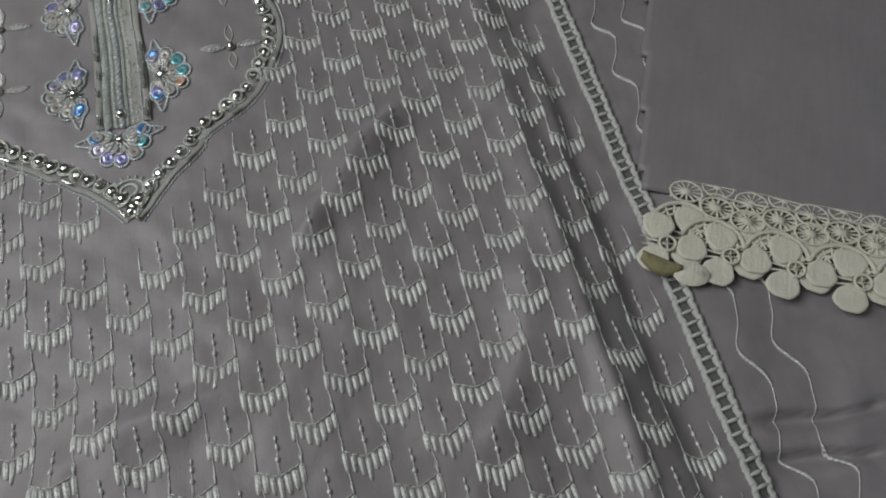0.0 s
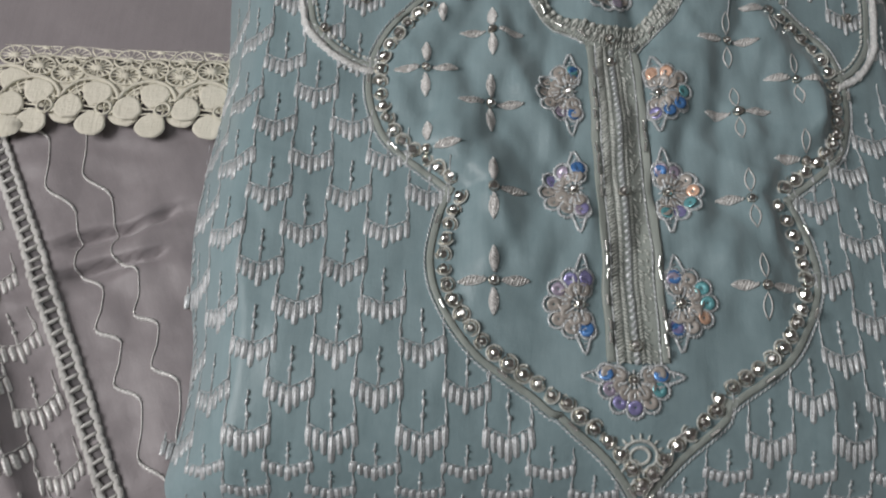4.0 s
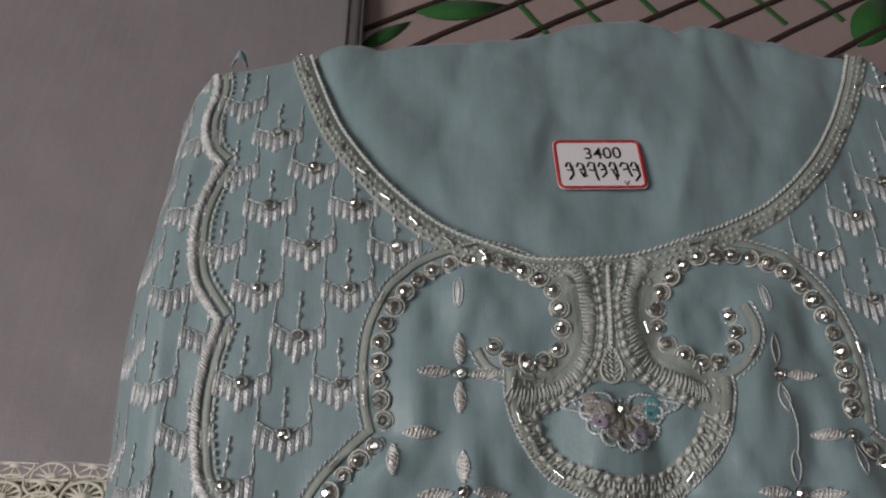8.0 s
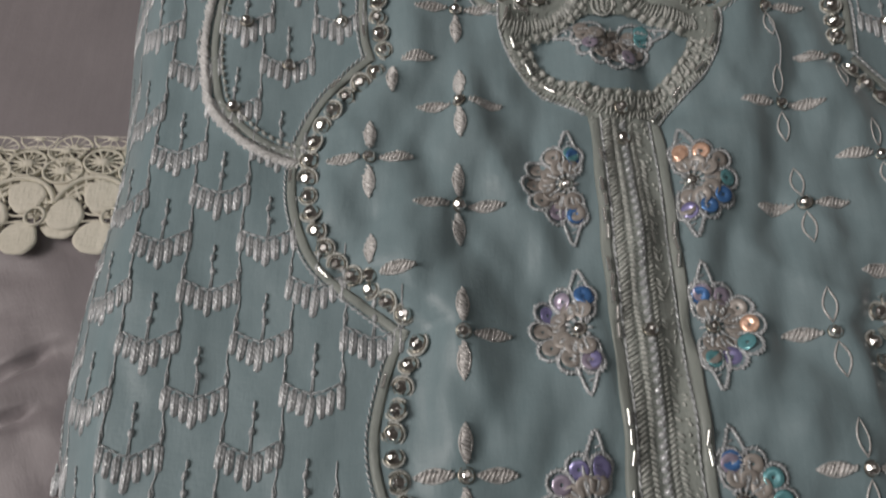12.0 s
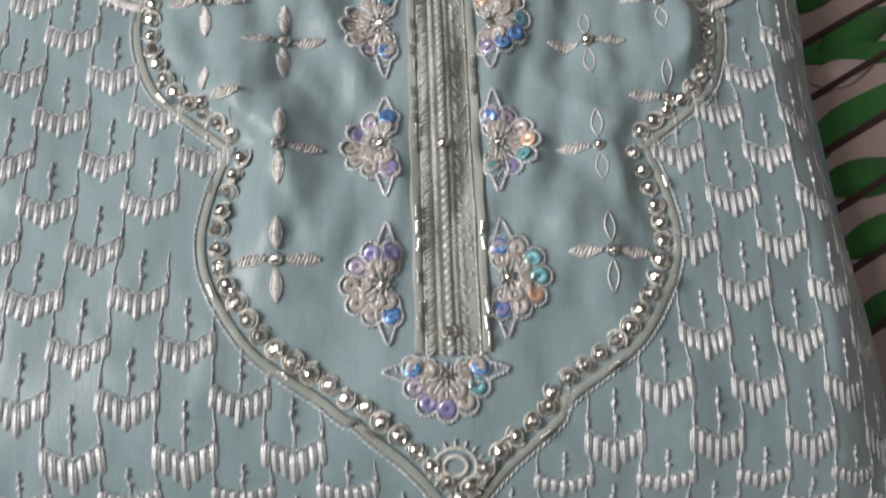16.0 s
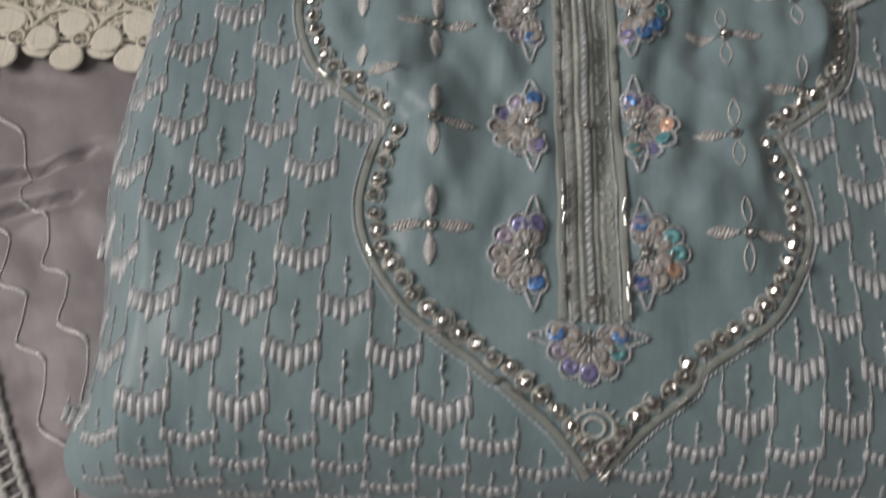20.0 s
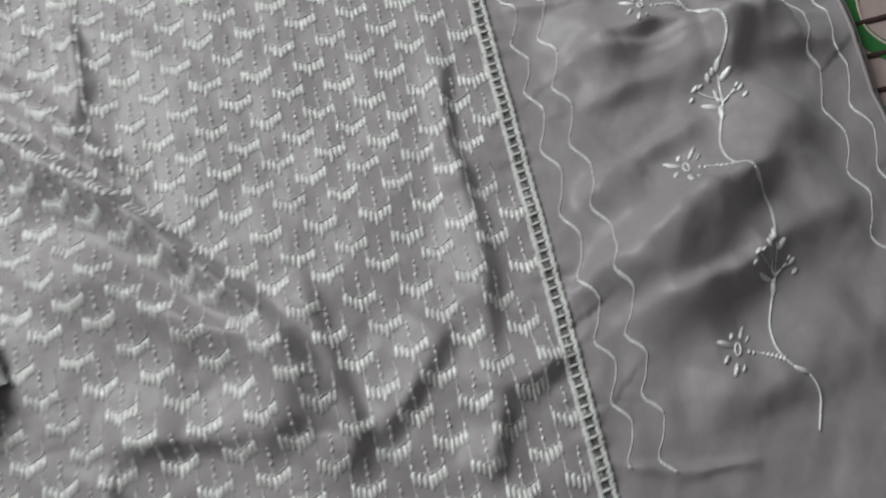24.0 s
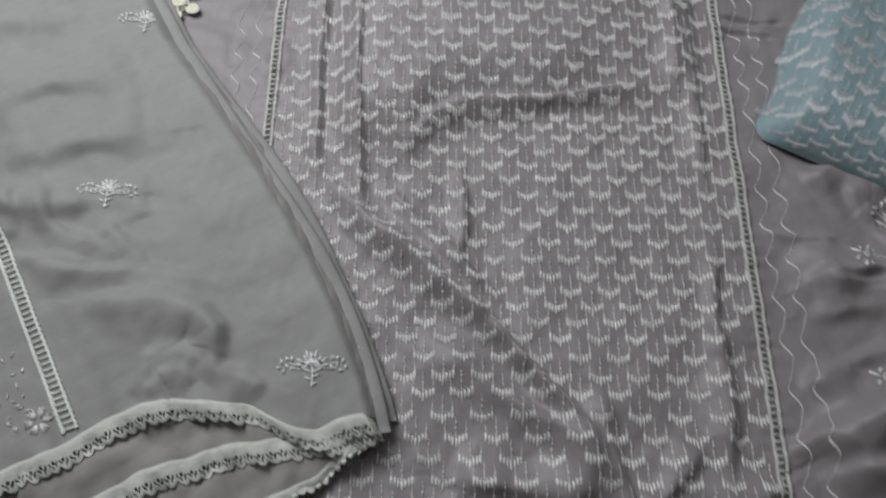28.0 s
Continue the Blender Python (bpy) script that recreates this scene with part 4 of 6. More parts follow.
g = Geo()
for u in np.linspace(-1, 1, 9):
    for w in np.linspace(0, 1, 7):
        g.v.append((-0.1275 + 0.0034 * u * (1 - 0.5 * w) + 0.0008 * w, 0.2975 + 0.0038 * w + 0.0016 * (1 - u * u) * (1 - w), 0.0478 + 0.0022 * w + 0.0026 * (1 - u * u)))
for i in range(8):
    for j in range(6):
        o = i * 7 + j
        g.f.append((o, o + 7, o + 8, o + 1))
part("shoulder_fold", g, M_TEAL, teal, "pinched fold standing up at the shoulder").modifiers.new("thickness", "SOLIDIFY").thickness = 0.0009

# pale stitch ends showing along the folded side
for y in np.arange(0.004, 0.135, 0.0068):
    g = Geo()
    for q in range(5):
        yy = y + RNG.uniform(-0.0022, 0.0022)
        g.grain(float(teal_left(yy)) + 0.0012 + RNG.uniform(0, 0.003), yy, RNG.uniform(0.3, 1.6), RNG.uniform(0.0018, 0.0034), 0.0009, 0.0008, 6)
    part("side_tuft", g.lift(teal_top, 0.0003), M_SILK, teal)

# neck edging
neck_line = spline([(x, float(neck_y(x)) if abs(x) < 0.1 else 0.305) for x in (-0.102, -0.0965, -0.086, -0.073, -0.057, -0.04, -0.02, 0.0, 0.02, 0.04, 0.057, 0.073, 0.086, 0.0965, 0.102)], 0.0014)
g = Geo()
g.tube(neck_line, 0.0004, 6)
for x, y, a in along(neck_line, 0.0019):
    g.grain(x, y, a + 0.6, 0.0021, 0.0009, 0.0012, 6)
part("neck_piping", g.lift(teal_top, 0.0002), M_ZARI, teal, "white corded edge of the round neck")
g = Geo()
g.ribbon(offset(neck_line, -0.0042), 0.0062, 0.0, 0.0005)
part("neck_band", g.lift(teal_top, 0.0002), M_ORGANZA, teal, "grey organza band along the neck")
g = Geo()
for d, gap in ((-0.0026, 0.0027), (-0.0046, 0.0023), (-0.0064, 0.0031)):
    for x, y, a in along(offset(neck_line, d), gap, RNG.uniform(0, 0.002)):
        g.grain(x, y, a + RNG.uniform(-0.6, 0.6), 0.0019, 0.0011, 0.0009, 6)
part("knot_braid", g.lift(teal_top, 0.0005), M_FILL, teal)
for x, y, a in along(offset(neck_line, -0.0045), 0.0125, 0.004):
    if abs(x) > 0.03:
        put("bugle_bead", BUGLE, teal, teal_top, x, y, 0.0016, math.degrees(a) + RNG.uniform(-30, 30))

yoke(teal, teal_top, -0.04, 0.22)

# neck motif: satin rays round the spirals, bead rows, netted drop, and the bulb with its eye
BULB_L = [(-0.0343, 0.1774), (-0.0341, 0.1698), (-0.0317, 0.1614), (-0.0276, 0.1542), (-0.0226, 0.1482), (-0.0158, 0.1436), (-0.0096, 0.1400)]
BULB_R = [(0.0335, 0.1765), (0.0330, 0.1698), (0.0303, 0.1614), (0.0264, 0.1542), (0.0205, 0.1479), (0.0150, 0.1430), (0.0116, 0.1384)]
BEAD_L = [(-0.0062, 0.2120), (-0.0055, 0.2100), (-0.0042, 0.2014), (-0.0038, 0.1952), (-0.0043, 0.1892), (-0.0058, 0.1823), (-0.0080, 0.1784), (-0.0117, 0.1736), (-0.0166, 0.1698), (-0.0235, 0.1672)]
BEAD_R = [(0.0052, 0.2120), (0.0043, 0.2089), (0.0015, 0.2004), (0.0013, 0.1932), (0.0017, 0.1872), (0.0027, 0.1828), (0.0048, 0.1803), (0.0086, 0.1760), (0.0142, 0.1717), (0.0220, 0.1679)]
EYE_LOW = [(-0.0246, 0.1660), (-0.0227, 0.1596), (-0.0178, 0.1533), (-0.0113, 0.1500), (-0.0039, 0.1479), (0.0041, 0.1479), (0.0108, 0.1507), (0.0167, 0.1556), (0.0213, 0.1620), (0.0227, 0.1665)]


def within(px, py, poly):
    """Which points lie inside a closed outline."""
    inside = np.zeros(np.shape(px), bool)
    for (x0, y0), (x1, y1) in zip(poly, poly[1:] + poly[:1]):
        if y0 != y1:
            inside ^= ((y0 > py) != (y1 > py)) & (px < (x1 - x0) * (py - y0) / (y1 - y0) + x0)
    return inside


MOTIF = ([(-0.0090, 0.1365), (0.0112, 0.1365)] + BULB_R[::-1] + SCROLL_R[3:11] + [(0.020, 0.2168), (0.0, 0.2140), (-0.020, 0.2145)] + SCROLL_L[9:1:-1] + BULB_L)
EYE = EYE_LOW + [(0.0150, 0.1700), (0.0086, 0.1745), (0.0020, 0.1752), (-0.0060, 0.1752), (-0.0117, 0.1722), (-0.0180, 0.1682)]


def filled(x, y):
    return within(x, y, MOTIF) & ~within(x, y, EYE)


sheet("motif_ground", np.linspace(-0.036, 0.036, 110), np.linspace(0.135, 0.2175, 120), lambda x, y: teal_top(x, y) + 0.0006, M_ORGANZA, teal, lambda x, y: filled(x, y), "grey organza ground of the bulb and neck motif")
rays, knots, small = Geo(), Geo(), Geo()
for side, line, rail in ((-1, SCROLL_L[1:11], BEAD_L), (1, SCROLL_R[3:12], BEAD_R)):
    rail_line = spline(rail, 0.001)
    rail_xy = np.array(rail_line)
    # satin rays from the spiral's cord out to the bead row
    for x, y, a in along(offset(spline(line, 0.001), 0.0062 * side), 0.00105):
        nx, ny = -math.sin(a) * side, math.cos(a) * side
        gap = float(np.hypot(rail_xy[:, 0] - x, rail_xy[:, 1] - y).min())
        l = min(0.0072, max(0.0016, gap - 0.0010)) * RNG.uniform(0.85, 1.05)
        ray = math.atan2(ny, nx) + RNG.uniform(-0.16, 0.16) + 0.18 * side
        px, py = x + nx * l / 2, y + ny * l / 2
        if float(neck_y(px)) - 0.003 > py and filled(np.array([px]), np.array([py]))[0]:
            rays.grain(px, py, ray, l, 0.00085, 0.0009, 6)
            rays.grain(px + 0.0003, py + 0.0003, ray + 0.1, l * 0.7, 0.0006, 0.0011, 6)
    for x, y, a in along(rail_line, 0.0029, 0.0008):
        knots.grain(x, y, a + 0.4, 0.0021, 0.0019, 0.0017, 8)
        small.grain(x + 0.0013 * math.sin(a), y - 0.0013 * math.cos(a), a, 0.0023, 0.0006, 0.0008, 6)
        small.grain(x - 0.0014 * math.sin(a), y + 0.0014 * math.cos(a), a + 0.3, 0.0019, 0.0006, 0.0007, 6)
# two bead rows and short rays round the lower half of the bulb
low_line = spline(EYE_LOW, 0.001)
for d, gap in ((-0.0010, 0.0034), (-0.0044, 0.0030)):
    for x, y, a in along(offset(low_line, d), gap, 0.001):
        knots.grain(x, y, a + 0.5, 0.0022, 0.0018, 0.0016, 8)
for x, y, a in along(offset(low_line, -0.0027), 0.0014):
    small.grain(x, y, a + 1.35 + RNG.uniform(-0.3, 0.3), 0.0026, 0.0007, 0.0009, 6)
for x, y, a in along(offset(low_line, -0.0066), 0.0012):
    if filled(np.array([x]), np.array([y]))[0]:
        small.grain(x, y, a + 1.2 + RNG.uniform(-0.35, 0.35), 0.0030, 0.0007, 0.0008, 6)
# loose fine stitches over the rest of the ground
for _ in range(900):
    px, py = RNG.uniform(-0.034, 0.034), RNG.uniform(0.137, 0.214)
    if filled(np.array([px]), np.array([py]))[0] and (abs(px) < 0.005 or py < 0.148 or py > 0.206 or abs(px) > 0.022):
        small.grain(px, py, RNG.uniform(0.8, 2.2), RNG.uniform(0.0010, 0.0021), 0.0006, 0.0006, 6)
part("satin_fan", rays.lift(teal_top, 0.0007), M_FILL, teal, "fan of grey-green satin stitches round the spirals")
part("knot_braid", knots.lift(teal_top, 0.0007), M_ZARI, teal)
part("filling_stitch", small.lift(teal_top, 0.0007), M_FILL, teal)
# corded stem between the bead rows, ending in a netted drop
g = Geo()
stem = spline([(-0.0006, 0.2105), (-0.0012, 0.1970), (-0.0018, 0.1850)], 0.0012)
g.tube(stem, 0.0008, 6, flat=0.6)
for x, y, a in along(stem, 0.0015):
    g.grain(x, y, a + 0.5, 0.0019, 0.0007, 0.0015, 6)
drop = [(-0.0018, 0.1855), (-0.0046, 0.1812), (-0.0054, 0.1775), (-0.0036, 0.1748), (-0.0010, 0.1748), (0.0010, 0.1775), (0.0004, 0.1812)]
g.tube(spline(drop, 0.001, True), 0.00042, 5, True)
for t in np.linspace(0.15, 0.85, 6):
    y = 0.1855 - 0.0105 * t
    w = 0.0030 * math.sin(math.pi * (0.15 + 0.7 * t))
    for u in (-0.6, 0.0, 0.6):
        g.grain(-0.0021 + u * w, y, 0.7 if u > 0 else 2.3, 0.0021, 0.0006, 0.0009, 6)
part("netted_drop", g.lift(teal_top, 0.0008), M_FILL, teal, "corded stem ending in a netted drop")
for pts, side in ((BULB_L, 1), (BULB_R, -1)):
    pts = spline(pts, 0.0012)
    g = Geo()
    g.tube(offset(pts, 0.0024 * side), 0.0017, 6, flat=0.34)
    part("satin_cord", g.lift(teal_top, 0.0004), M_ORGANZA, teal)
    g = Geo()
    for x, y, a in along(pts, 0.0016):
        g.grain(x, y, a + 0.3, 0.0021, 0.0008, 0.0010, 6)
    part("edge_stitch", g.lift(teal_top), M_SILK, teal)
    for x, y, a in along(offset(pts, 0.0022 * side), 0.0095, 0.004):
        put("bugle_bead", BUGLE, teal, teal_top, x, y, 0.0018, math.degrees(a) + RNG.uniform(-12, 12))
stone(teal, lambda a, b: teal_top(a, b) + 0.0010, 0.0003, 0.1425)

# fringed cups on the field round the yoke, with stones in those above
for k in range(0, 24):
    y = -0.0120 + 0.0143 * k
    for i in range(-8, 6):
        x = 0.0447 + 0.0288 * i + (0.0144 if k % 2 else 0.0)
        x = x * (1 - 0.05 * float(ease((y - 0.12) / 0.1))) + RNG.uniform(-0.0005, 0.0005)
        if not (T_L + 0.006 < x < T_R - 0.006) or y > np.interp(x, TOP_X, TOP_Y) - 0.012:
            continue
        if abs(x) < float(yoke_x(np.array([y]))[0]) + 0.0085 or abs(x) < float(yoke_x(np.array([y + 0.008]))[0]) + 0.004:
            continue
        near = min(abs(abs(x) - (abs(p[0]) if x < 0 or p[0] > -0.09 else 0.09 + (-p[0] - 0.09) * 0.7)) + abs(y - p[1]) for line in OUTER for p in line)
        if near < 0.0042:
            continue
        part("fringed_cup_stitch", laid(CUPS[(3 * k + 5 * i) % 7], teal_top, x, y, 0.0001, RNG.uniform(-2.5, 2.5), RNG.uniform(0.96, 1.03)), M_SILK, teal)
        if y > 0.135 and abs(x) < 0.118 and (x < 0 or abs(x) < 0.112):
            stone(teal, lambda a, b: teal_top(a, b) + 0.0006, x + 0.0005, y + 0.0004)

# rows that run down over the turned edge, foreshortened by its curve
for k, (y, squeeze) in enumerate(((-0.0213, 0.52), (-0.0280, 0.40), (-0.0330, 0.30), (-0.0362, 0.20))):
    for i in range(-8, 6):
        x = 0.0447 + 0.0288 * i + (0.0144 if k % 2 == 0 else 0.0) + RNG.uniform(-0.0006, 0.0006)
        if not float(teal_left(y)) + 0.012 < x < T_R - 0.008 or abs(x) < float(yoke_x(np.array([y]))[0]) + 0.008:
            continue
        src, out = CUPS[(2 * k + 3 * i) % 7], Geo()
        out.v = [(x + p[0], y + p[1] * squeeze, p[2]) for p in src.v]
        out.f = src.f
        part("fringed_cup_stitch", out.lift(teal_top, 0.0001), M_SILK, teal)

# ---- price sticker on the neck opening ----
sticker = thing("price_label", "white price sticker with red border, handwritten in black", "label", on(lambda a, b: teal_back(a - 0.3255, b), 0.3264, 0.2497, 0.0013, 2.5, 1.0, 0.008))
g = Geo()


def rounded(w, h, r, z):
    return [(sx * (w / 2 - r) + r * math.cos(a), sy * (h / 2 - r) + r * math.sin(a)) for sx, sy, a0 in ((1, 1, 0), (-1, 1, 90), (-1, -1, 180), (1, -1, 270)) for a in [math.radians(a0 + d) for d in (0, 30, 60, 90)]]


g.patch(rounded(0.0305, 0.0200, 0.0022, 0), 0.0, 0.00025)
part("paper", g, M_PAPER, sticker, smooth=False)
g = Geo()
ring = rounded(0.0293, 0.0188, 0.0020, 0)
g.tube([(x, y) for x, y in ring], 0.00062, 5, True, 0.3)
border = part("red_border", g, M_RED, sticker)
border.matrix_basis = Matrix.Translation((0, 0, 0.00025))
cu = bpy.data.curves.new("price_writing", "FONT")
cu.body, cu.size, cu.align_x, cu.extrude, cu.offset = "3400", 0.0066, "CENTER", 0.00004, 0.00002
tx = new("price_writing", cu)
dg = bpy.context.evaluated_depsgraph_get()
tme = bpy.data.meshes.new_from_object(tx.evaluated_get(dg))
bpy.data.objects.remove(tx)
tme.materials.clear()
tme.materials.append(M_INK)
part("price_writing", tme, M_INK, sticker, m=pose(0.0016, 0.0022, 0.0004, 0, 0, 2))
for k, w in enumerate((0.0026, 0.0030, 0.0030, 0.0028, 0.0028, 0.0034, 0.0030)):
    g = Geo()
    x = -0.0118 + 0.0037 * k
    tall = (1.25, 1.0, 1.35, 1.1, 1.3, 1.05, 1.4)[k]
    g.tube([(x, -0.0012), (x + w * 0.25, 0.0004 * tall), (x + w * (0.6 + 0.1 * (k % 3)), 0.0004 - 0.0005 * (k % 2)), (x + w * 0.75, -0.0020 * tall), (x + w * (0.15 + 0.1 * (k % 2)), -0.0024)], 0.0004, 4, flat=0.4)
    g.tube([(x + w * 0.8, -0.0006), (x + w * 0.9, -0.0034 * tall), (x + w * (0.3 + 0.4 * (k % 3)), -0.0050 * tall)], 0.0004, 4, flat=0.4)
    if k % 3 == 1:
        g.tube([(x + w * 0.4, -0.0030), (x + w * 0.7, -0.0052), (x + w * 1.1, -0.0046)], 0.0004, 4, flat=0.4)
    part("writing_bar", g, M_INK, sticker, m=Matrix.Translation((0, 0, 0.0003)))
g = Geo()
g.tube([(0.0075, -0.0070), (0.0082, -0.0085), (0.0090, -0.0070)], 0.00025, 4, flat=0.4)
part("writing_bar", g, M_INK, sticker, m=Matrix.Translation((0, 0, 0.0003)))

# ---- mauve kurta spread on the bed ----
kurta = thing("spread_kurta", "mauve-grey embroidered kurta spread out on the bed, rumpled", "garment", pose(0, 0, 0, 0, 0, 27.26))
FOLDS = [
    ([(0.092, 0.26), (0.090, 0.10), (0.086, -0.08), (0.087, -0.17)], 0.0062, 0.0062),
    ([(0.072, 0.20), (0.074, 0.04), (0.069, -0.10)], 0.0052, 0.0036),
    ([(-0.228, 0.10), (-0.227, -0.03), (-0.222, -0.15)], 0.0050, 0.0085),
    ([(-0.194, 0.06), (-0.192, -0.10), (-0.184, -0.19)], 0.0055, 0.0079),
    ([(-0.190, -0.39), (-0.188, -0.44), (-0.186, -0.54), (-0.184, -0.62)], 0.0066, 0.0098),
    ([(0.075, -0.43), (0.076, -0.48), (0.078, -0.54), (0.079, -0.60)], 0.0083, 0.0125),
    ([(-0.110, -0.385), (-0.108, -0.455)], 0.0066, 0.0060),
    ([(-0.020, -0.42), (-0.016, -0.475)], 0.0066, 0.0060),
    ([(-0.150, -0.122), (-0.127, -0.094), (-0.094, -0.083), (-0.02, -0.077), (0.055, -0.060)], 0.0055, 0.0072),
    ([(-0.030, 0.115), (-0.010, 0.136), (0.006, 0.156), (0.030, 0.176)], 0.0055, 0.0054),
    ([(0.02, 0.02), (0.05, 0.06), (0.06, 0.10)], 0.0080, 0.0051),
    ([(-0.16, 0.02), (-0.10, 0.06), (-0.04, 0.07)], 0.0090, 0.0056),
    ([(0.120, 0.014), (0.150, 0.008), (0.176, 0.007)], 0.0019, -0.0050),
    ([(0.120, -0.001), (0.166, -0.009)], 0.0019, -0.0046),
    ([(0.165, -0.155), (0.200, -0.130), (0.225, -0.118)], 0.0133, 0.0084),
    ([(0.225, -0.160), (0.270, -0.125)], 0.0149, 0.0073),
    ([(-0.35, -0.49), (-0.30, -0.47)], 0.0100, 0.0032),
    ([(-0.221, -0.145), (-0.176, -0.190), (-0.132, -0.226), (-0.100, -0.254), (-0.072, -0.282), (-0.044, -0.315), (-0.019, -0.348), (0.004, -0.400)], 0.0064, 0.0165),
    ([(-0.167, -0.156), (-0.124, -0.202), (-0.080, -0.250)], 0.0060, 0.0075),
    ([(0.118, -0.363), (0.145, -0.345), (0.181, -0.329), (0.212, -0.320), (0.242, -0.316)], 0.0065, 0.0070),
    ([(0.134, -0.319), (0.161, -0.300), (0.193, -0.289), (0.218, -0.285)], 0.0060, 0.0064),
    ([(0.138, -0.380), (0.183, -0.367), (0.225, -0.364)], 0.0065, 0.0046),
    ([(0.148, -0.239), (0.166, -0.229), (0.196, -0.228), (0.240, -0.233), (0.282, -0.234)], 0.0050, 0.0048),
    ([(-0.137, -0.278), (-0.104, -0.300), (-0.073, -0.322), (-0.027, -0.352), (-0.005, -0.385), (0.009, -0.400)], 0.0085, 0.0103),
    ([(-0.007, -0.310), (-0.005, -0.340), (0.001, -0.369), (0.009, -0.400), (-0.006, -0.427)], 0.0065, 0.0074),
    ([(0.063, -0.356), (0.054, -0.364), (0.033, -0.390), (0.011, -0.406)], 0.0065, 0.0066),
    ([(0.087, -0.199), (0.082, -0.264), (0.085, -0.324), (0.078, -0.381)], 0.0055, 0.0071),
    ([(0.117, -0.383), (0.100, -0.389), (0.079, -0.395), (0.071, -0.418), (0.060, -0.439)], 0.0075, 0.0089),
    ([(-0.008, -0.385), (-0.036, -0.389), (-0.073, -0.385), (-0.118, -0.378)], 0.0095, 0.0079),
    ([(-0.106, -0.141), (-0.105, -0.181), (-0.105, -0.218)], 0.0048, 0.0052),
    ([(0.278, -0.274), (0.264, -0.284), (0.223, -0.315), (0.194, -0.337), (0.152, -0.357)], 0.0193, 0.0138),
    ([(0.284, -0.332), (0.242, -0.347), (0.204, -0.360), (0.174, -0.374), (0.153, -0.392)], 0.0178, 0.0116),
    ([(0.278, -0.226), (0.221, -0.222), (0.176, -0.223), (0.152, -0.237)], 0.0133, 0.0106),
    ([(0.310, -0.255), (0.244, -0.249), (0.189, -0.254), (0.152, -0.261)], 0.0119, 0.0073),
    ([(0.122, -0.440), (0.150, -0.449), (0.193, -0.453)], 0.0022, 0.0026),
    ([(0.126, -0.191), (0.150, -0.197), (0.182, -0.200)], 0.0022, 0.0028),
    ([(0.2131, -0.2074), (0.2427, -0.1943), (0.2743, -0.1844)], 0.0125, 0.0058),
    ([(0.194, -0.1623), (0.2127, -0.1572), (0.2319, -0.1571)], 0.0120, 0.0046),
    ([(0.2202, -0.2396), (0.2487, -0.2372), (0.281, -0.2339)], 0.0110, 0.0070),
    ([(0.1419, -0.3615), (0.1694, -0.3378), (0.2066, -0.315)], 0.0120, 0.0080),
    ([(0.1554, -0.2371), (0.1999, -0.2367), (0.2569, -0.239)], 0.0060, 0.0045),
    ([(0.270, -0.401), (0.229, -0.415), (0.196, -0.421), (0.160, -0.416)], 0.0193, 0.0073),
]


def bodice(a, b):
    """Height of the bodice, puffed up over the parts of the garment folded beneath it."""
    low = np.interp(a, [-0.15, -0.127, -0.094, -0.02, 0.055], [-0.122, -0.094, -0.083, -0.077, -0.060]) - 0.012
    return (0.013 * ease((0.094 - a) / 0.022) + 0.012 * ease((0.075 - a) / 0.13)) * ease((a + 0.225) / 0.050) * ease((b - low + 0.020) / 0.085)


def dress_z(a, b):
    """Height of the spread kurta: folds, puckers and small unevenness."""
    a, b = np.asarray(a, float), np.asarray(b, float)
    z = ridges(a, b, FOLDS, 0.5) * (1 + 0.3 * ease((a - 0.12) / 0.03)) + bodice(a, b)
    z = z + 0.0017 * rumple(a, b, 0.07) + 0.00070 * rumple(a + 5, b, 0.024) + 0.00012 * rumple(a + 9, b, 0.009)
    pucker = np.exp(-((a - 0.115) / 0.010) ** 2) + np.exp(-((a + 0.265) / 0.010) ** 2)
    right = ease((a - 0.115) / 0.025)
    u, v = 0.87 * a + 0.5 * b, 0.87 * b - 0.5 * a
    z = z + 0.0018 * (1 - right) * crumple(a, b, 0.075) + 0.0026 * right * crumple(u + 2, v, 0.085, 0.16, 0.9) + 0.0006 * pucker * np.sin(b * 420 + 2 * np.sin(b * 90))
    return z - 0.0004


a0, a1, b0, b1 = -0.60, 0.310, -0.74, 0.42
sheet("kurta_body", np.concatenate([np.linspace(a0, -0.31, 60)[:-1], np.linspace(-0.31, a1, 390)]), np.linspace(b0, b1, 700), dress_z, M_MAUVE, kurta, None, "mauve-grey cotton, creased and folded", 0.0012)
# right-hand hem: turned edge and its stitching
g = Geo()
g.tube([(0.3095, b) for b in np.linspace(b0, b1, 200)], 0.0011, 6)
part("turned_hem", g.lift(dress_z), M_MAUVE, kurta)
g = Geo()
g.tube([(0.3125, b) for b in np.linspace(b0, b1, 200)], 0.0008, 5)
part("seam_cord", g.lift(dress_z, -0.0008), M_SEAM, kurta, "dark overlock thread along the hem")


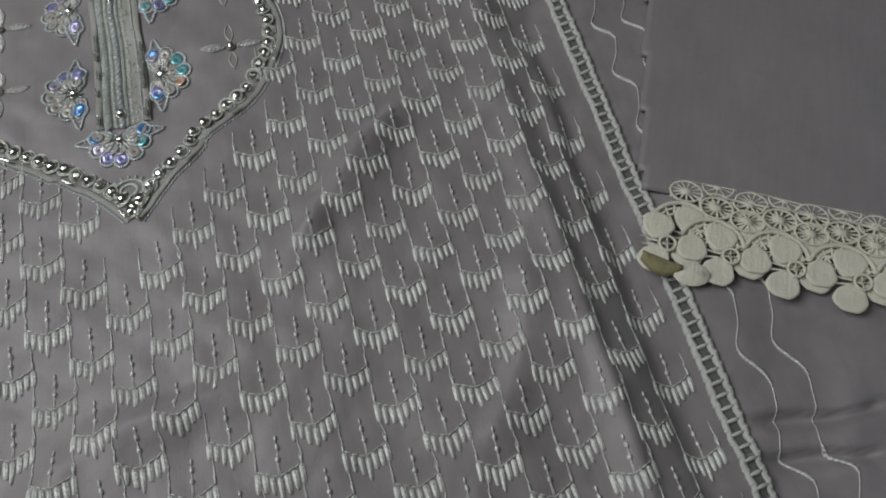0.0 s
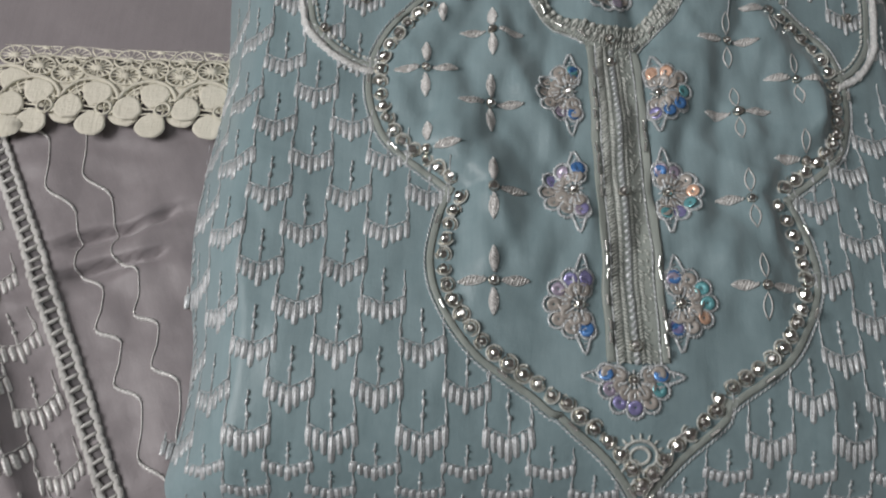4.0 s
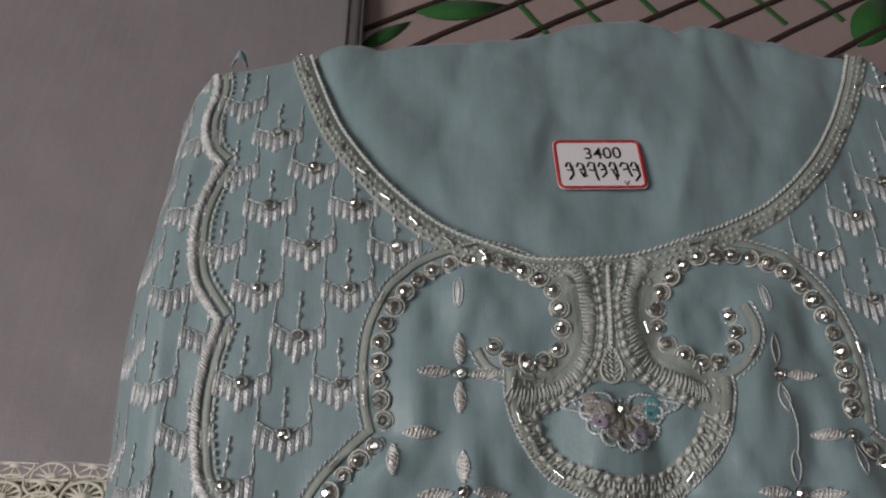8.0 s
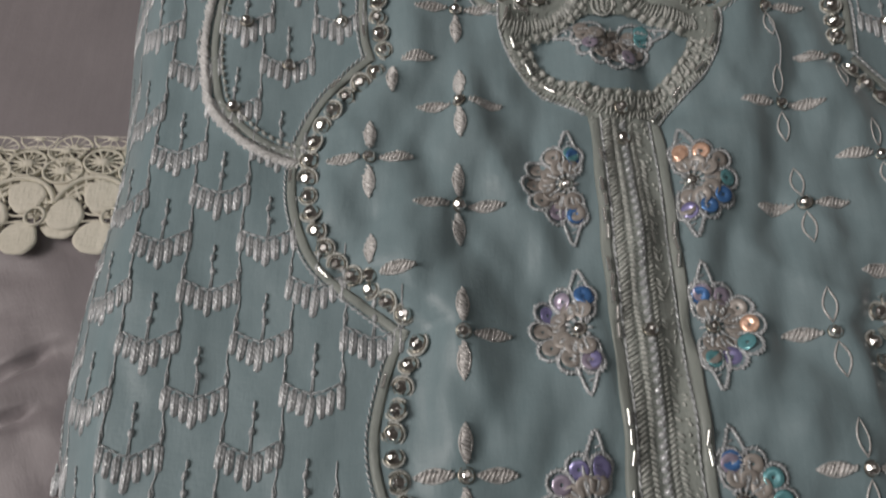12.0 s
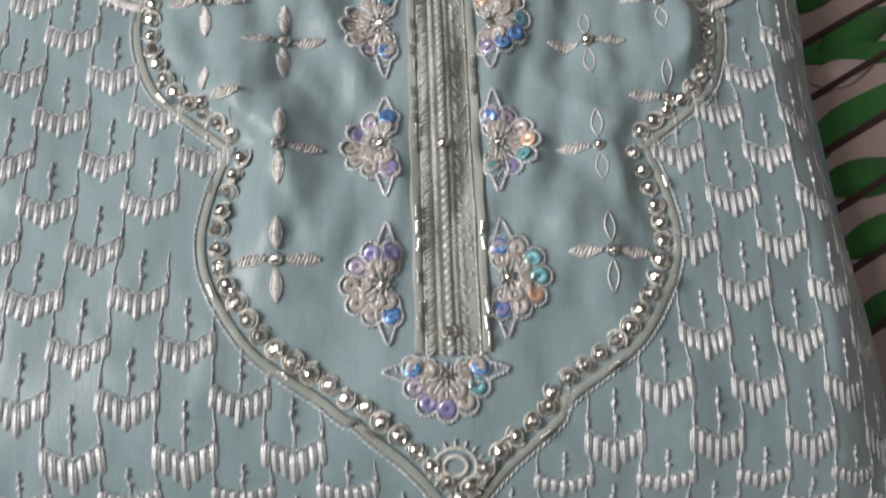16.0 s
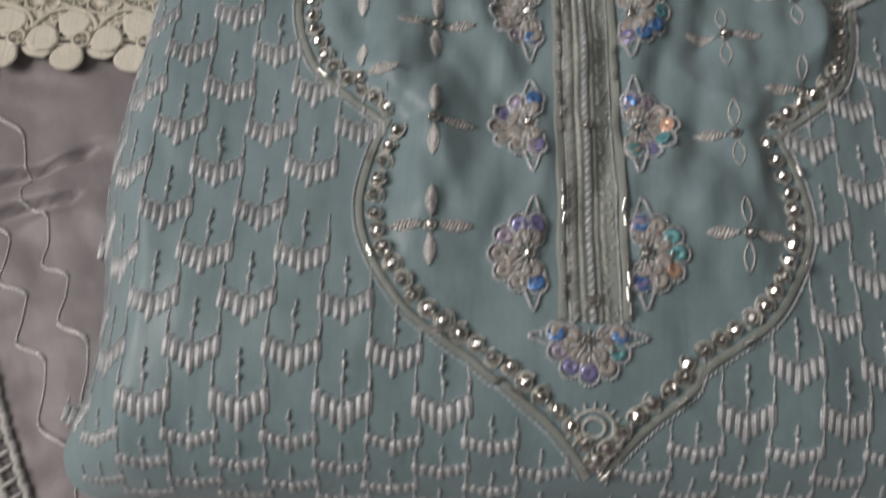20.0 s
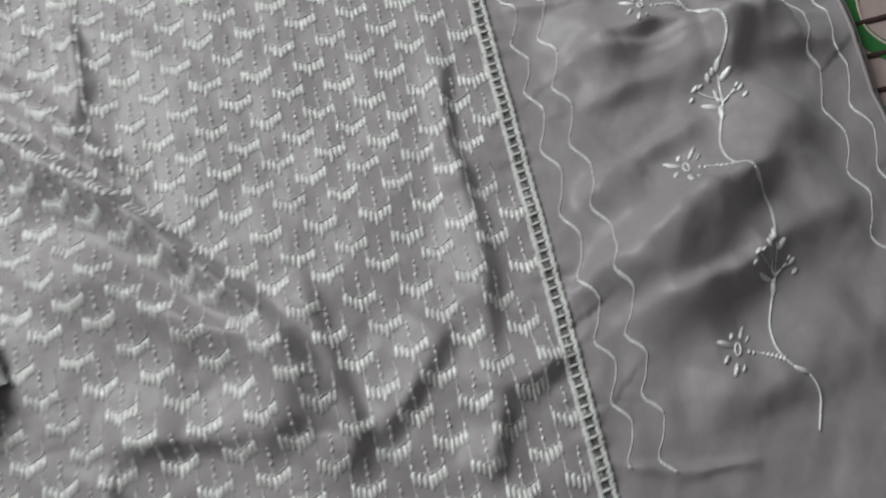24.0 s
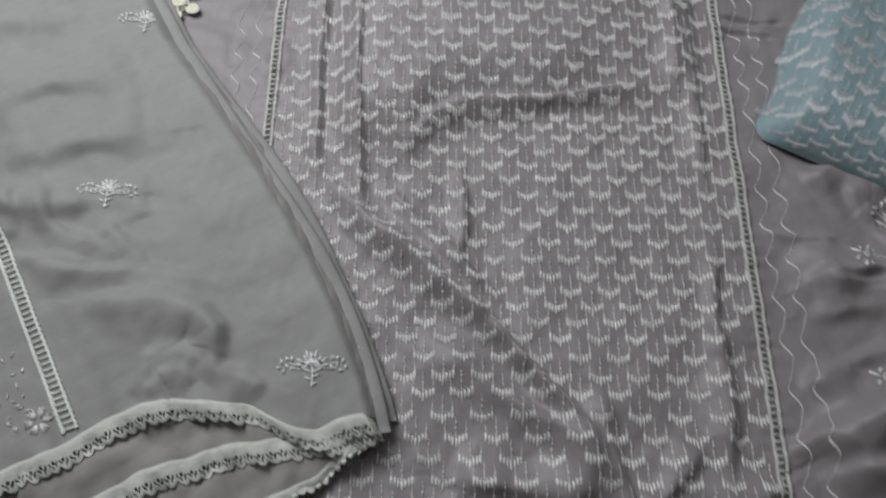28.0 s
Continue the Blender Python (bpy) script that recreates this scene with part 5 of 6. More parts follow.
def ladder(parent, zf, x, y0, y1, width=0.0082, pitch=0.0049, material=M_RAIL, across=False, behind=M_GAP_SHADE):
    """Ladder-work insertion: two knotted rails and their rungs over the gap."""
    g = Geo()
    ys = np.arange(y0, y1, 0.0012)
    for s in (-1, 1):
        g.tube([(x + s * width * 0.38 + 0.0003 * math.sin(y * TAU / pitch * 1.0), y) for y in ys], 0.0014, 5, flat=0.7)
        for n, y in enumerate(np.arange(y0, y1, pitch / 2)):
            g.grain(x + s * width * (0.40 + 0.04 * (n % 2)), y, 0.4 * s, 0.0024, 0.0015, 0.0017, 6)
    for y in np.arange(y0 + 0.001, y1, pitch):
        g.grain(x, y, 0.12, width * 0.72, 0.0017, 0.0015, 8, 0.0003)
    if across:
        g.v = [(p[1], p[0], p[2]) for p in g.v]
    lad = part("ladder_trim", g.lift(zf, 0.0003), material, parent, "pale openwork ladder trim between panels")
    # strip behind the rungs; its default colour carries the gap's shade
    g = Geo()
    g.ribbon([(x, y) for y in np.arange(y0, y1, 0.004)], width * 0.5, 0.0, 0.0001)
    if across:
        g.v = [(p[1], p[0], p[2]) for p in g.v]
    part("open_gap", g.lift(zf, 0.0002), behind, lad, "cloth strip behind the rungs, gap shade coloured in on the kurta")
    return lad


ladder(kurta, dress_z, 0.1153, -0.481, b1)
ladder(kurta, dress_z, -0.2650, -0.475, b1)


def wavy(parent, zf, a, y0, y1, phase=0.0137, sway=0.0034, period=0.0327):
    """A couched wavy line with its leaning stitches."""
    def swing(y):
        t = (y - phase) / period + 0.12 * math.sin(y * 31) + 0.45 * math.exp(-((y + 0.012) / 0.036) ** 2)
        return a - sway * (math.cos(TAU * t) + 0.22 * math.cos(2 * TAU * t + 1.0))
    pts = [(swing(y), y) for y in np.arange(y0, y1, 0.0016)]
    g = Geo()
    g.tube(pts, 0.00022, 5)
    for n, (x, y, ang) in enumerate(along(pts, 0.0016)):
        fall = (swing(y - 0.001) - swing(y + 0.001)) / 0.002 / (sway * TAU / period)
        if fall > 0.05:
            g.grain(x, y, ang + 0.25, 0.0026, 0.0004 + 0.0010 * max(0.0, fall) ** 0.7, 0.0009, 6)
    part("wavy_stitch", g.lift(zf, 0.0002), M_MSILK, parent)


wavy(kurta, dress_z, 0.1318, -0.443, b1)
wavy(kurta, dress_z, 0.1470, -0.449, b1)
wavy(kurta, dress_z, 0.2822, -0.450, b1, 0.0037)
wavy(kurta, dress_z, 0.2985, -0.450, b1, 0.0037, 0.0028)
wavy(kurta, dress_z, -0.2820, -0.440, b1)
wavy(kurta, dress_z, -0.2975, -0.446, b1)


def sprig(parent, zf, x, y, turn=0.0, scale=1.0, material=M_MSILK):
    """A flowering sprig: three-petalled bud, a stalk of small buds at either side, leaf and thick base."""
    g = Geo()
    g.tube(spline([(-0.0018, 0.008), (0.0, 0.0), (0.0012, -0.006), (0.0008, -0.0130)], 0.002), 0.0005, 5)
    for px, py, ang, l, w in ((-0.0034, 0.0120, 98, 0.0060, 0.0026), (0.0014, 0.0080, 56, 0.0072, 0.0036), (-0.0068, 0.0066, 112, 0.0048, 0.0024), (-0.0052, 0.0094, 104, 0.0040, 0.0018),
                              (0.0092, 0.0018, 62, 0.0042, 0.0022), (0.0112, -0.0028, 60, 0.0042, 0.0024), (0.0058, -0.0006, 60, 0.0032, 0.0018), (0.0072, 0.0030, 70, 0.0030, 0.0015),
                              (-0.0124, 0.0016, 58, 0.0044, 0.0022), (-0.0134, -0.0038, 66, 0.0034, 0.0020), (-0.0100, 0.0026, 60, 0.0030, 0.0016), (-0.0046, -0.0078, 166, 0.0084, 0.0028),
                              (-0.0024, -0.0014, 112, 0.0052, 0.0011), (-0.0010, -0.0042, 118, 0.0050, 0.0011), (0.0026, -0.0046, 50, 0.0056, 0.0012), (0.0004, -0.0118, 94, 0.0086, 0.0026)):
        a = math.radians(ang)
        g.grain(px, py, a, l, w, 0.0010, 8)
        g.grain(px + 0.0003, py, a + 0.1, l * 0.75, w * 0.5, 0.0013, 6)
    g.tube(spline([(0.001, -0.0056), (0.0048, -0.0018), (0.0088, 0.0002)], 0.002), 0.00034, 4)
    g.tube(spline([(0.0004, -0.0044), (-0.0060, -0.0020), (-0.0118, 0.0006)], 0.002), 0.00034, 4)
    return part("sprig_stitch", laid(g, zf, x, y, 0.0002, turn, scale), material, parent)


def small_sprig(parent, zf, x, y, turn=0.0, scale=1.0, material=M_MSILK):
    """A small open flower: one broad bar, slim petals and seeds round a looped eye."""
    g = Geo()
    for px, py, ang, l, w in ((-0.0066, 0.0012, 176, 0.0088, 0.0031), (0.0024, 0.0088, 76, 0.0078, 0.0018), (-0.0030, 0.0060, 80, 0.0038, 0.0023), (0.0054, 0.0066, 68, 0.0042, 0.0010),
                              (-0.0052, -0.0060, 68, 0.0054, 0.0022), (0.0030, -0.0088, 80, 0.0042, 0.0012), (-0.0006, -0.0102, 82, 0.0070, 0.0023), (0.0058, 0.0002, 84, 0.0028, 0.0009),
                              (0.0080, 0.0, 84, 0.0024, 0.0009)):
        a = math.radians(ang)
        g.grain(px, py, a, l, w, 0.0010, 8)
        g.grain(px, py + 0.0002, a + 0.1, l * 0.75, w * 0.5, 0.0013, 6)
    g.tube([(0.0014 * math.cos(t), 0.0032 * math.sin(t)) for t in np.linspace(0, TAU, 11)[:-1]], 0.0005, 5, True)
    return part("small_sprig_stitch", laid(g, zf, x, y, 0.0002, turn, scale), material, parent)


for k in range(-1, 4):
    bb, aa = -0.1785 - 0.0933 * k, 0.2275 - 0.0025 * k
    if k < 3:
        sprig(kurta, dress_z, aa, bb, -17.0, 1.0)
    g = Geo()
    stem = spline([(aa + 0.001, bb + 0.012), (aa + 0.004, bb + 0.024), (aa + 0.003, bb + 0.038), (aa - 0.007, bb + 0.050), (aa - 0.009, bb + 0.060), (aa, bb + 0.082)] if k == 3 else
                  [(aa - 0.003, bb - 0.012), (aa - 0.0100, bb - 0.0290), (aa - 0.0112, bb - 0.0405), (aa - 0.0078, bb - 0.0490), (aa - 0.0004, bb - 0.0555), (aa + 0.0030, bb - 0.067), (aa - 0.002, bb - 0.081)], 0.0018)
    g.tube(stem, 0.00045, 5)
    for x, y, ang in along(stem, 0.0018):
        g.grain(x, y, ang + 0.4, 0.0024, 0.001, 0.0009, 6)
    g.tube(spline([(aa - 0.0095, bb - 0.046), (aa - 0.017, bb - 0.042), (aa - 0.0225, bb - 0.0390)], 0.002), 0.00035, 4)
    for t in range(6):
        g.grain(aa - 0.0100 - 0.0016 * t, bb - 0.0455 + 0.0009 * t, 0.8, 0.0036 - 0.0003 * t, 0.0013, 0.0009, 6)
    g.grain(aa - 0.0040, bb - 0.0525, -0.65, 0.0090, 0.0028, 0.0011, 8)
    if k < 3:
        part("vine_stem_stitch", g.lift(dress_z, 0.0002), M_MSILK, kurta)
        small_sprig(kurta, dress_z, aa - 0.0300, bb - 0.0366, -22, 1.0)

YOKE_AT = (-0.0885, 0.1755)
# fringed cups over the middle panel: the nearer ones singly, the far ones joined
far = Geo()
ROW_K = [0, 3, 5, 8, 9, 10, 12, 13, 16, 22, 25, 26, 27, 35, 45, 62]
ROW_B = [-0.4515, -0.4105, -0.3815, -0.3365, -0.3200, -0.3085, -0.2790, -0.2665, -0.2305, -0.1480, -0.1105, -0.1005, -0.0920, 0.0175, 0.1600, 0.4000]
for k in range(0, 62):
    pitch = float(np.interp(k, [0, 27, 37, 62], [0.0282, 0.0284, 0.0290, 0.0290]))
    shift = float(np.interp(k, [0, 5, 8, 12, 16, 27, 35, 45], [-0.0070, -0.0055, 0.0070, 0.0090, 0.0040, 0.0030, -0.0024, -0.0070]))
    for i in range(-10, 8):
        a = shift + pitch * (i + (0.0 if k % 2 else 0.5)) + RNG.uniform(-0.0005, 0.0005)
        b = float(np.interp(k, ROW_K, ROW_B)) - float(np.interp(k, [0, 6, 35], [0.030, 0.0, 0.0])) * (a + 0.08)
        if not -0.2555 < a < 0.1075 or b > 0.40:
            continue
        dx, dy = (a - YOKE_AT[0]) / 1.05, (b - YOKE_AT[1]) / 1.1
        if dy > -0.045 and abs(dx) < float(np.interp(dy, YOKE_Y, YOKE_X)) + 0.0085 or dy > -0.05 and abs(dx) < float(np.interp(dy + 0.01, YOKE_Y, YOKE_X)) + 0.003:
            continue
        sc = RNG.uniform(0.97, 1.03)
        if (a > -0.13 and -0.03 < b < 0.22) or (b < -0.26 and a > -0.20):
            part("fringed_cup_stitch", laid(FINE_CUPS[(3 * k + 5 * i) % 7], dress_z, a, b, 0.0001, RNG.uniform(-3, 3), sc), M_MSILK, kurta)
        else:
            unit = FINE_CUPS[(3 * k + 5 * i) % 7]
            o = len(far.v)
            far.v += [(a + sc * x, b + sc * y, z) for x, y, z in unit.v]
            far.f += [tuple(o + q for q in f) for f in unit.f]
ob = part("fringed_cup_field", far.lift(dress_z, 0.0002), M_MSILK, kurta, "rows of pale fringed cup stitches")
tagged(ob, kind="stuff")

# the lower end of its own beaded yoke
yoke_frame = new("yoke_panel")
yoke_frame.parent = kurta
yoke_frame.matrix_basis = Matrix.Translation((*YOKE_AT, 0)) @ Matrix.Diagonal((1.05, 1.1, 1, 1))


def yoke_z(x, y):
    return dress_z(np.asarray(x) * 1.05 + YOKE_AT[0], np.asarray(y) * 1.1 + YOKE_AT[1])


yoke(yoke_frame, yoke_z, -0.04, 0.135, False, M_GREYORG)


def lace_geo(full=1.0, arch=True):
    """One repeat of crochet lace: sunbursts on top, netted arch, three petals round a crossed eye."""
    g = Geo()
    p = 0.0281

    def ring(x, y, rx, ry, r, z=0.0):
        g.tube([(x + rx * math.cos(t), y + ry * math.sin(t), z) for t in np.linspace(0, TAU, 17)[:-1]], r, 4, True)

    def petal(x, y, rx, ry, ang):
        o, n, ph = len(g.v), 28, x * 900 + y * 500
        for f, up in ((1.0, 0.0007), (0.95, 0.0015), (0.8, 0.00145)):
            for k in range(n):
                t = TAU * k / n
                q = f * (1 + 0.055 * math.sin(3 * t + ph) + 0.020 * math.sin(7 * t + ph) + 0.008 * math.sin(13 * t))
                u, w = rx * q * math.cos(t), ry * q * math.sin(t)
                px, py = x + u * math.cos(ang) - w * math.sin(ang), y + u * math.sin(ang) + w * math.cos(ang)
                away = max(1.0, (0.0050 - 0.0012 * f) / max(math.hypot(px, py), 0.0005))
                g.v.append((px * away, py * away, up))
        g.v.append((x, y, 0.0015))
        for k in range(n):
            m = (k + 1) % n
            for r in (0, n):
                g.f.append((o + r + k, o + r + m, o + r + n + m, o + r + n + k))
            g.f.append((o + 2 * n + k, o + 2 * n + m, o + 3 * n))

    petal(-0.0050, 0.0085, 0.0071, 0.0065, -0.3)
    petal(0.0105, 0.0008, 0.0067, 0.0064, 0.15)
    petal(-0.0046, -0.0081, 0.0071, 0.0066, 0.15)
    ring(0, 0, 0.0035, 0.0035, 0.00072, 0.0012)
    # the eye: a square knot held by four threads
    g.grain(0, 0, math.pi / 4, 0.0017, 0.0017, 0.0008, 8)
    for k in range(4):
        t = TAU * k / 4 + 0.15
        g.tube([(q * math.cos(t), q * math.sin(t), 0.0008) for q in (0.0006, 0.0044)], 0.00045, 4)
    # two bars across to the flower before
    for y0, y1 in ((0.0010, 0.0022), (-0.0016, -0.0024)):
        g.tube([(-0.0042, y0 * 0.8, 0.0002), (-0.0085, y0, 0.0002), (-0.0130, y1, 0.0002)], 0.0005, 4)
    if not arch:
        return g
    cx, cy = -0.0080, 0.0028
    for rr, th in ((0.0138, 0.0009), (0.0112, 0.00055), (0.0086, 0.00055)):
        g.tube([(cx + rr * math.cos(t), cy + rr * 0.98 * math.sin(t)) for t in np.linspace(0.18, math.pi - 0.18, 17)], th * full, 4)
    for t in np.linspace(0.25, math.pi - 0.25, 9):
        g.tube([(cx + q * math.cos(t + (0.0138 - q) * 25), cy + q * 0.98 * math.sin(t + (0.0138 - q) * 25)) for q in (0.0062, 0.0100, 0.0138)], 0.00048 * full, 4)
    for x, y, rr, top in ((0.0058, 0.0192, 0.0073, 1.0), (-0.0080, 0.0228, 0.0072, 1.0), (0.0058, 0.0280, 0.0070, 0.1)):
        if top > 0.5:
            g.grain(x, y, 0, 0.0050, 0.0044, 0.0008, 9)
        else:
            g.grain(x, y - 0.0003, 0, 0.0044, 0.0026, 0.0010, 9)
        arc = np.linspace(0, TAU, 19) if top > 0.5 else np.linspace(math.pi, TAU, 10)
        g.tube([(x + rr * math.cos(t), y + rr * 0.72 * math.sin(t)) for t in arc], 0.0005 * full, 4)
        for t in np.linspace(0, TAU, 14)[:-1] if top > 0.5 else arc[::2]:
            g.tube([(x + q * rr * math.cos(t), y + q * rr * 0.72 * math.sin(t)) for q in (0.28, 1.0)], 0.00042 * full, 4)
    g.tube([(-p / 2, 0.0284), (0, 0.0286), (p / 2, 0.0284)], 0.0005, 4)
    return g


LACE = lace_geo(1.3)
CREAM_LACE = lace_geo(1.3)
END_LACE = lace_geo(1.25, False)
lace = new("lace_trim")
lace.parent = kurta
tagged(lace, "pale green crochet lace with a row of flowers")
for n in range(-16, 15):
    a = -0.1007 + 0.0281 * n
    if a < a1:
        b = -0.5092 - 0.0195 * (a + 0.1) + 0.004 * math.exp(-((a - 0.066) / 0.02) ** 2)
        part("lace_flower", laid(LACE, dress_z, a, b, 0.0018 + 0.0006 * math.sin(a * 70), RNG.uniform(-0.6, 0.6), RNG.uniform(0.99, 1.015)), M_PLACE, lace)
g = Geo()
g.tube([(a, -0.4795 - 0.0195 * (a + 0.1) + 0.004 * math.exp(-((a - 0.066) / 0.02) ** 2)) for a in np.linspace(a0, a1, 160)], 0.0008, 5)
part("lace_seam", g.lift(dress_z, 0.0002), M_SEAM, kurta, "dark seam above the lace")


def border_geo():
    """One repeat of the hem border: zigzag band with dashes, branched plant on the peak, lotus plant in the valley."""
    g = Geo()
    h = 0.02445

    def stitched(pts, r, n=4, closed=False):
        pts = list(pts) + ([pts[0]] if closed else [])
        for x, y, a in along(pts, 0.0013, 0.0003):
            g.grain(x, y, a + 0.45 + RNG.uniform(-0.2, 0.2), 0.0024, 2.3 * r, 0.0005 + 0.9 * r, 6)

    def line(y):
        return [(-h, y - 0.0180), (-h / 2, y - 0.0090), (0, y), (h / 2, y - 0.0090), (h, y - 0.0180)]

    def bud(x, y, size=1.0):
        for d in (-0.0010, 0.0, 0.0010):
            g.grain(x + d, y + (0.0042 - abs(d)) * size, math.pi / 2 - d * 120, 0.0072 * size, 0.0017 * size, 0.0010, 8)
            for t in (-1, 1):
                g.grain(x + t * (0.0026 * size + 0.4 * d), y + 0.0012 * size + d, math.pi / 2 - t * (0.72 + d * 90), 0.0066 * size, 0.0016 * size, 0.0010, 8)

    for y, r in ((0.0, 0.0010), (-0.0026, 0.0005), (-0.0132, 0.0005), (-0.0158, 0.0010)):
        stitched(line(y), r, 4)
    for n, row in enumerate((-0.0052, -0.0079, -0.0106)):
        for x, y, a in along(line(row), 0.0038, 0.001 + 0.0012 * n):
            g.grain(x, y, a, 0.0028, 0.0015, 0.0010, 6)
    # branched plant
    stitched(spline([(0, 0.0), (0.0005, 0.010), (-0.0003, 0.020), (0, 0.0265)], 0.003), 0.0007, 4)
    bud(0, 0.0275)
    for s in (-1, 1):
        for d, hh, b in ((0.0120, 0.0100, 0.0015), (0.0110, 0.0175, 0.0060)):
            stitched(spline([(0, b), (s * d * 0.55, b + 0.0040), (s * d, hh)], 0.002), 0.00055, 4)
            g.grain(s * d, hh + 0.0008, 0.5, 0.0027, 0.0025, 0.0010, 6)
            g.grain(s * d * 0.62, hh - 0.0005, 0.5, 0.0022, 0.0020, 0.0009, 6)
        g.grain(s * 0.0045, 0.0040, math.pi / 2 - s * 0.8, 0.0062, 0.0018, 0.0008, 8)
        g.grain(s * 0.0024, 0.0215, math.pi / 2 - s * 0.9, 0.0040, 0.0013, 0.0008, 6)
    # lotus plant
    cx, v = h, -0.0180 + 0.0145
    stitched([(cx + 0.0024 * math.cos(t), v + 0.0024 * math.sin(t)) for t in np.linspace(0, TAU, 11)[:-1]], 0.0008, 5, True)
    for k in range(-3, 4):
        a = math.pi / 2 + k * 0.44
        l = 0.0122 - 0.0003 * abs(k)
        loop = [(0.0040, -0.0010), (l * 0.72, -0.0026), (l, 0), (l * 0.72, 0.0026), (0.0040, 0.0010)]
        stitched([(cx + p * math.cos(a) - q * math.sin(a), v + p * math.sin(a) + q * math.cos(a)) for p, q in spline(loop, 0.002)], 0.0006, 4)
        g.grain(cx + l * 0.62 * math.cos(a), v + l * 0.62 * math.sin(a), a, 0.0030, 0.0011, 0.0006, 6)
    for t in (-1, 1):
        stitched(spline([(cx, v - 0.005), (cx + t * 0.007, v - 0.0055), (cx + t * 0.0145, v - 0.0015), (cx + t * 0.007, v - 0.0002), (cx + t * 0.003, v - 0.002)], 0.002), 0.0006, 4)
        for y in (0.0185, 0.0225):
            g.grain(cx + t * 0.0040, v + y, 0.5 if t > 0 else math.pi - 0.5, 0.0054, 0.0013, 0.0008, 6)
    stitched([(cx, v - 0.0120), (cx, v - 0.0024)], 0.0007, 4)
    stitched([(cx, v + 0.0122), (cx, v + 0.0300)], 0.0006, 4)
    bud(cx, v + 0.0300, 0.95)
    # crosses and slanting lines below the band
    stitched([(0, -0.0165), (0, -0.034)], 0.0007, 4)
    for y in (-0.026, -0.040):
        for t in (-1, 1):
            g.grain(t * 0.0066, y, 0.05 * t, 0.0088, 0.0026, 0.0009)
            g.grain(0, y + t * 0.0055, math.pi / 2, 0.0066, 0.0024, 0.0009)
        stitched([(0.0018 * math.cos(t), y + 0.0018 * math.sin(t)) for t in np.linspace(0, TAU, 9)[:-1]], 0.0007, 4, True)
    for s in (-1, 1):
        for x, y, a in along([(0, -0.034), (s * h, -0.045)], 0.0026):
            g.grain(x, y, a + 0.6, 0.0030, 0.0012, 0.0009, 6)
        stitched([(s * 0.004, -0.048), (s * h, -0.0375)], 0.0006, 4)
    return g


BORDER = border_geo()
for n in range(-8, 9):
    a = -0.1145 + 0.0489 * n
    if a < 0.29:
        part("hem_border_stitch", laid(BORDER, dress_z, a, -0.5702 - 0.0225 * (a + 0.1), 0.0003), M_MSILK, kurta)

# sleeve lying flat, its cuff edged with cream crochet lace
to_dress = pose(0, 0, 0, 0, 0, -27.26)
sleeve = new("sleeve")
sleeve.parent = kurta
sleeve.matrix_basis = to_dress
tagged(sleeve, "plain mauve sleeve lying flat")


def sleeve_z(x, y):
    return 0.0040 + 0.0005 * rumple(x, y, 0.05) + 0.00015 * rumple(x, y, 0.013) - 0.0034 * (1 - ease(np.minimum(np.minimum(x - 0.038, 0.2375 - x), y - 0.150) / 0.006))


sheet("sleeve_cloth", np.linspace(0.040, 0.2370, 70), np.linspace(0.156, 0.62, 150), sleeve_z, M_MAUVE, sleeve, lambda x, y: x > 0.0505 - 0.09 * (y - 0.16), "plain mauve cotton", 0.0022)
for x, mat, r in ((0.2305, M_SEAM, 0.0005), (0.2372, M_SEAM, 0.0008)):
    g = Geo()
    g.tube([(x, y) for y in np.linspace(0.17, 0.6, 60)], r, 5)
    part("side_seam", g.lift(sleeve_z, 0.0002), mat, sleeve, "dark stitched seam of the sleeve")
cuff = new("cuff_lace")
cuff.parent = sleeve
tagged(cuff, "cream crochet lace cuff with petals")
for dx, dy, z in ((0.0128, 0.0042, 0.0004), (0.0, -0.0016, 0.0018)):
    for n in range(7):
        part("lace_flower", laid(END_LACE if n == 0 and dx == 0 else CREAM_LACE, lambda x, y: sleeve_z(x, np.maximum(y, 0.1605)) - 0.001, 0.0640 + dx + 0.0253 * n, 0.1325 + dy - 0.0004 * n, z, RNG.uniform(-3, 3) - 2, 0.93), M_LACE, cuff)
# turned-under end of the cuff: yellowed underside darkened by painted shade, lobe below it
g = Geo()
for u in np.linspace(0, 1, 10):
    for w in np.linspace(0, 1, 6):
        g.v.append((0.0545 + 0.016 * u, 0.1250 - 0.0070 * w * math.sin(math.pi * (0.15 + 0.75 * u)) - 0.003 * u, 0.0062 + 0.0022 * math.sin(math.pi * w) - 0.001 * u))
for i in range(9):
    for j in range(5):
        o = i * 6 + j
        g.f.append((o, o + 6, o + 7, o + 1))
part("cuff_fold", g, M_UNDER, sleeve, "yellowed underside of the turned lace corner, darkened with painted gap shade").modifiers.new("thickness", "SOLIDIFY").thickness = 0.0008
g = Geo()
g.grain(0.0745, 0.1195, 0.1, 0.0150, 0.0105, 0.0012, 16, 0.0060)
g.grain(0.0600, 0.1215, 0.4, 0.0090, 0.0075, 0.0010, 14, 0.0058)
part("cuff_lobe", g, M_LACE, sleeve, "cream lobe of lace turned under the cuff")
# the other cuff's lace, peeping out from under the grey garment
cuff2 = new("far_cuff_lace")
cuff2.parent = sleeve
for n in range(4):
    part("lace_flower", laid(LACE, lambda x, y: 0.004 + 0.0 * x, -0.318 - 0.023 * n, -0.150 - 0.010 * n, 0.0, 22, 0.9), M_LACE, cuff2)

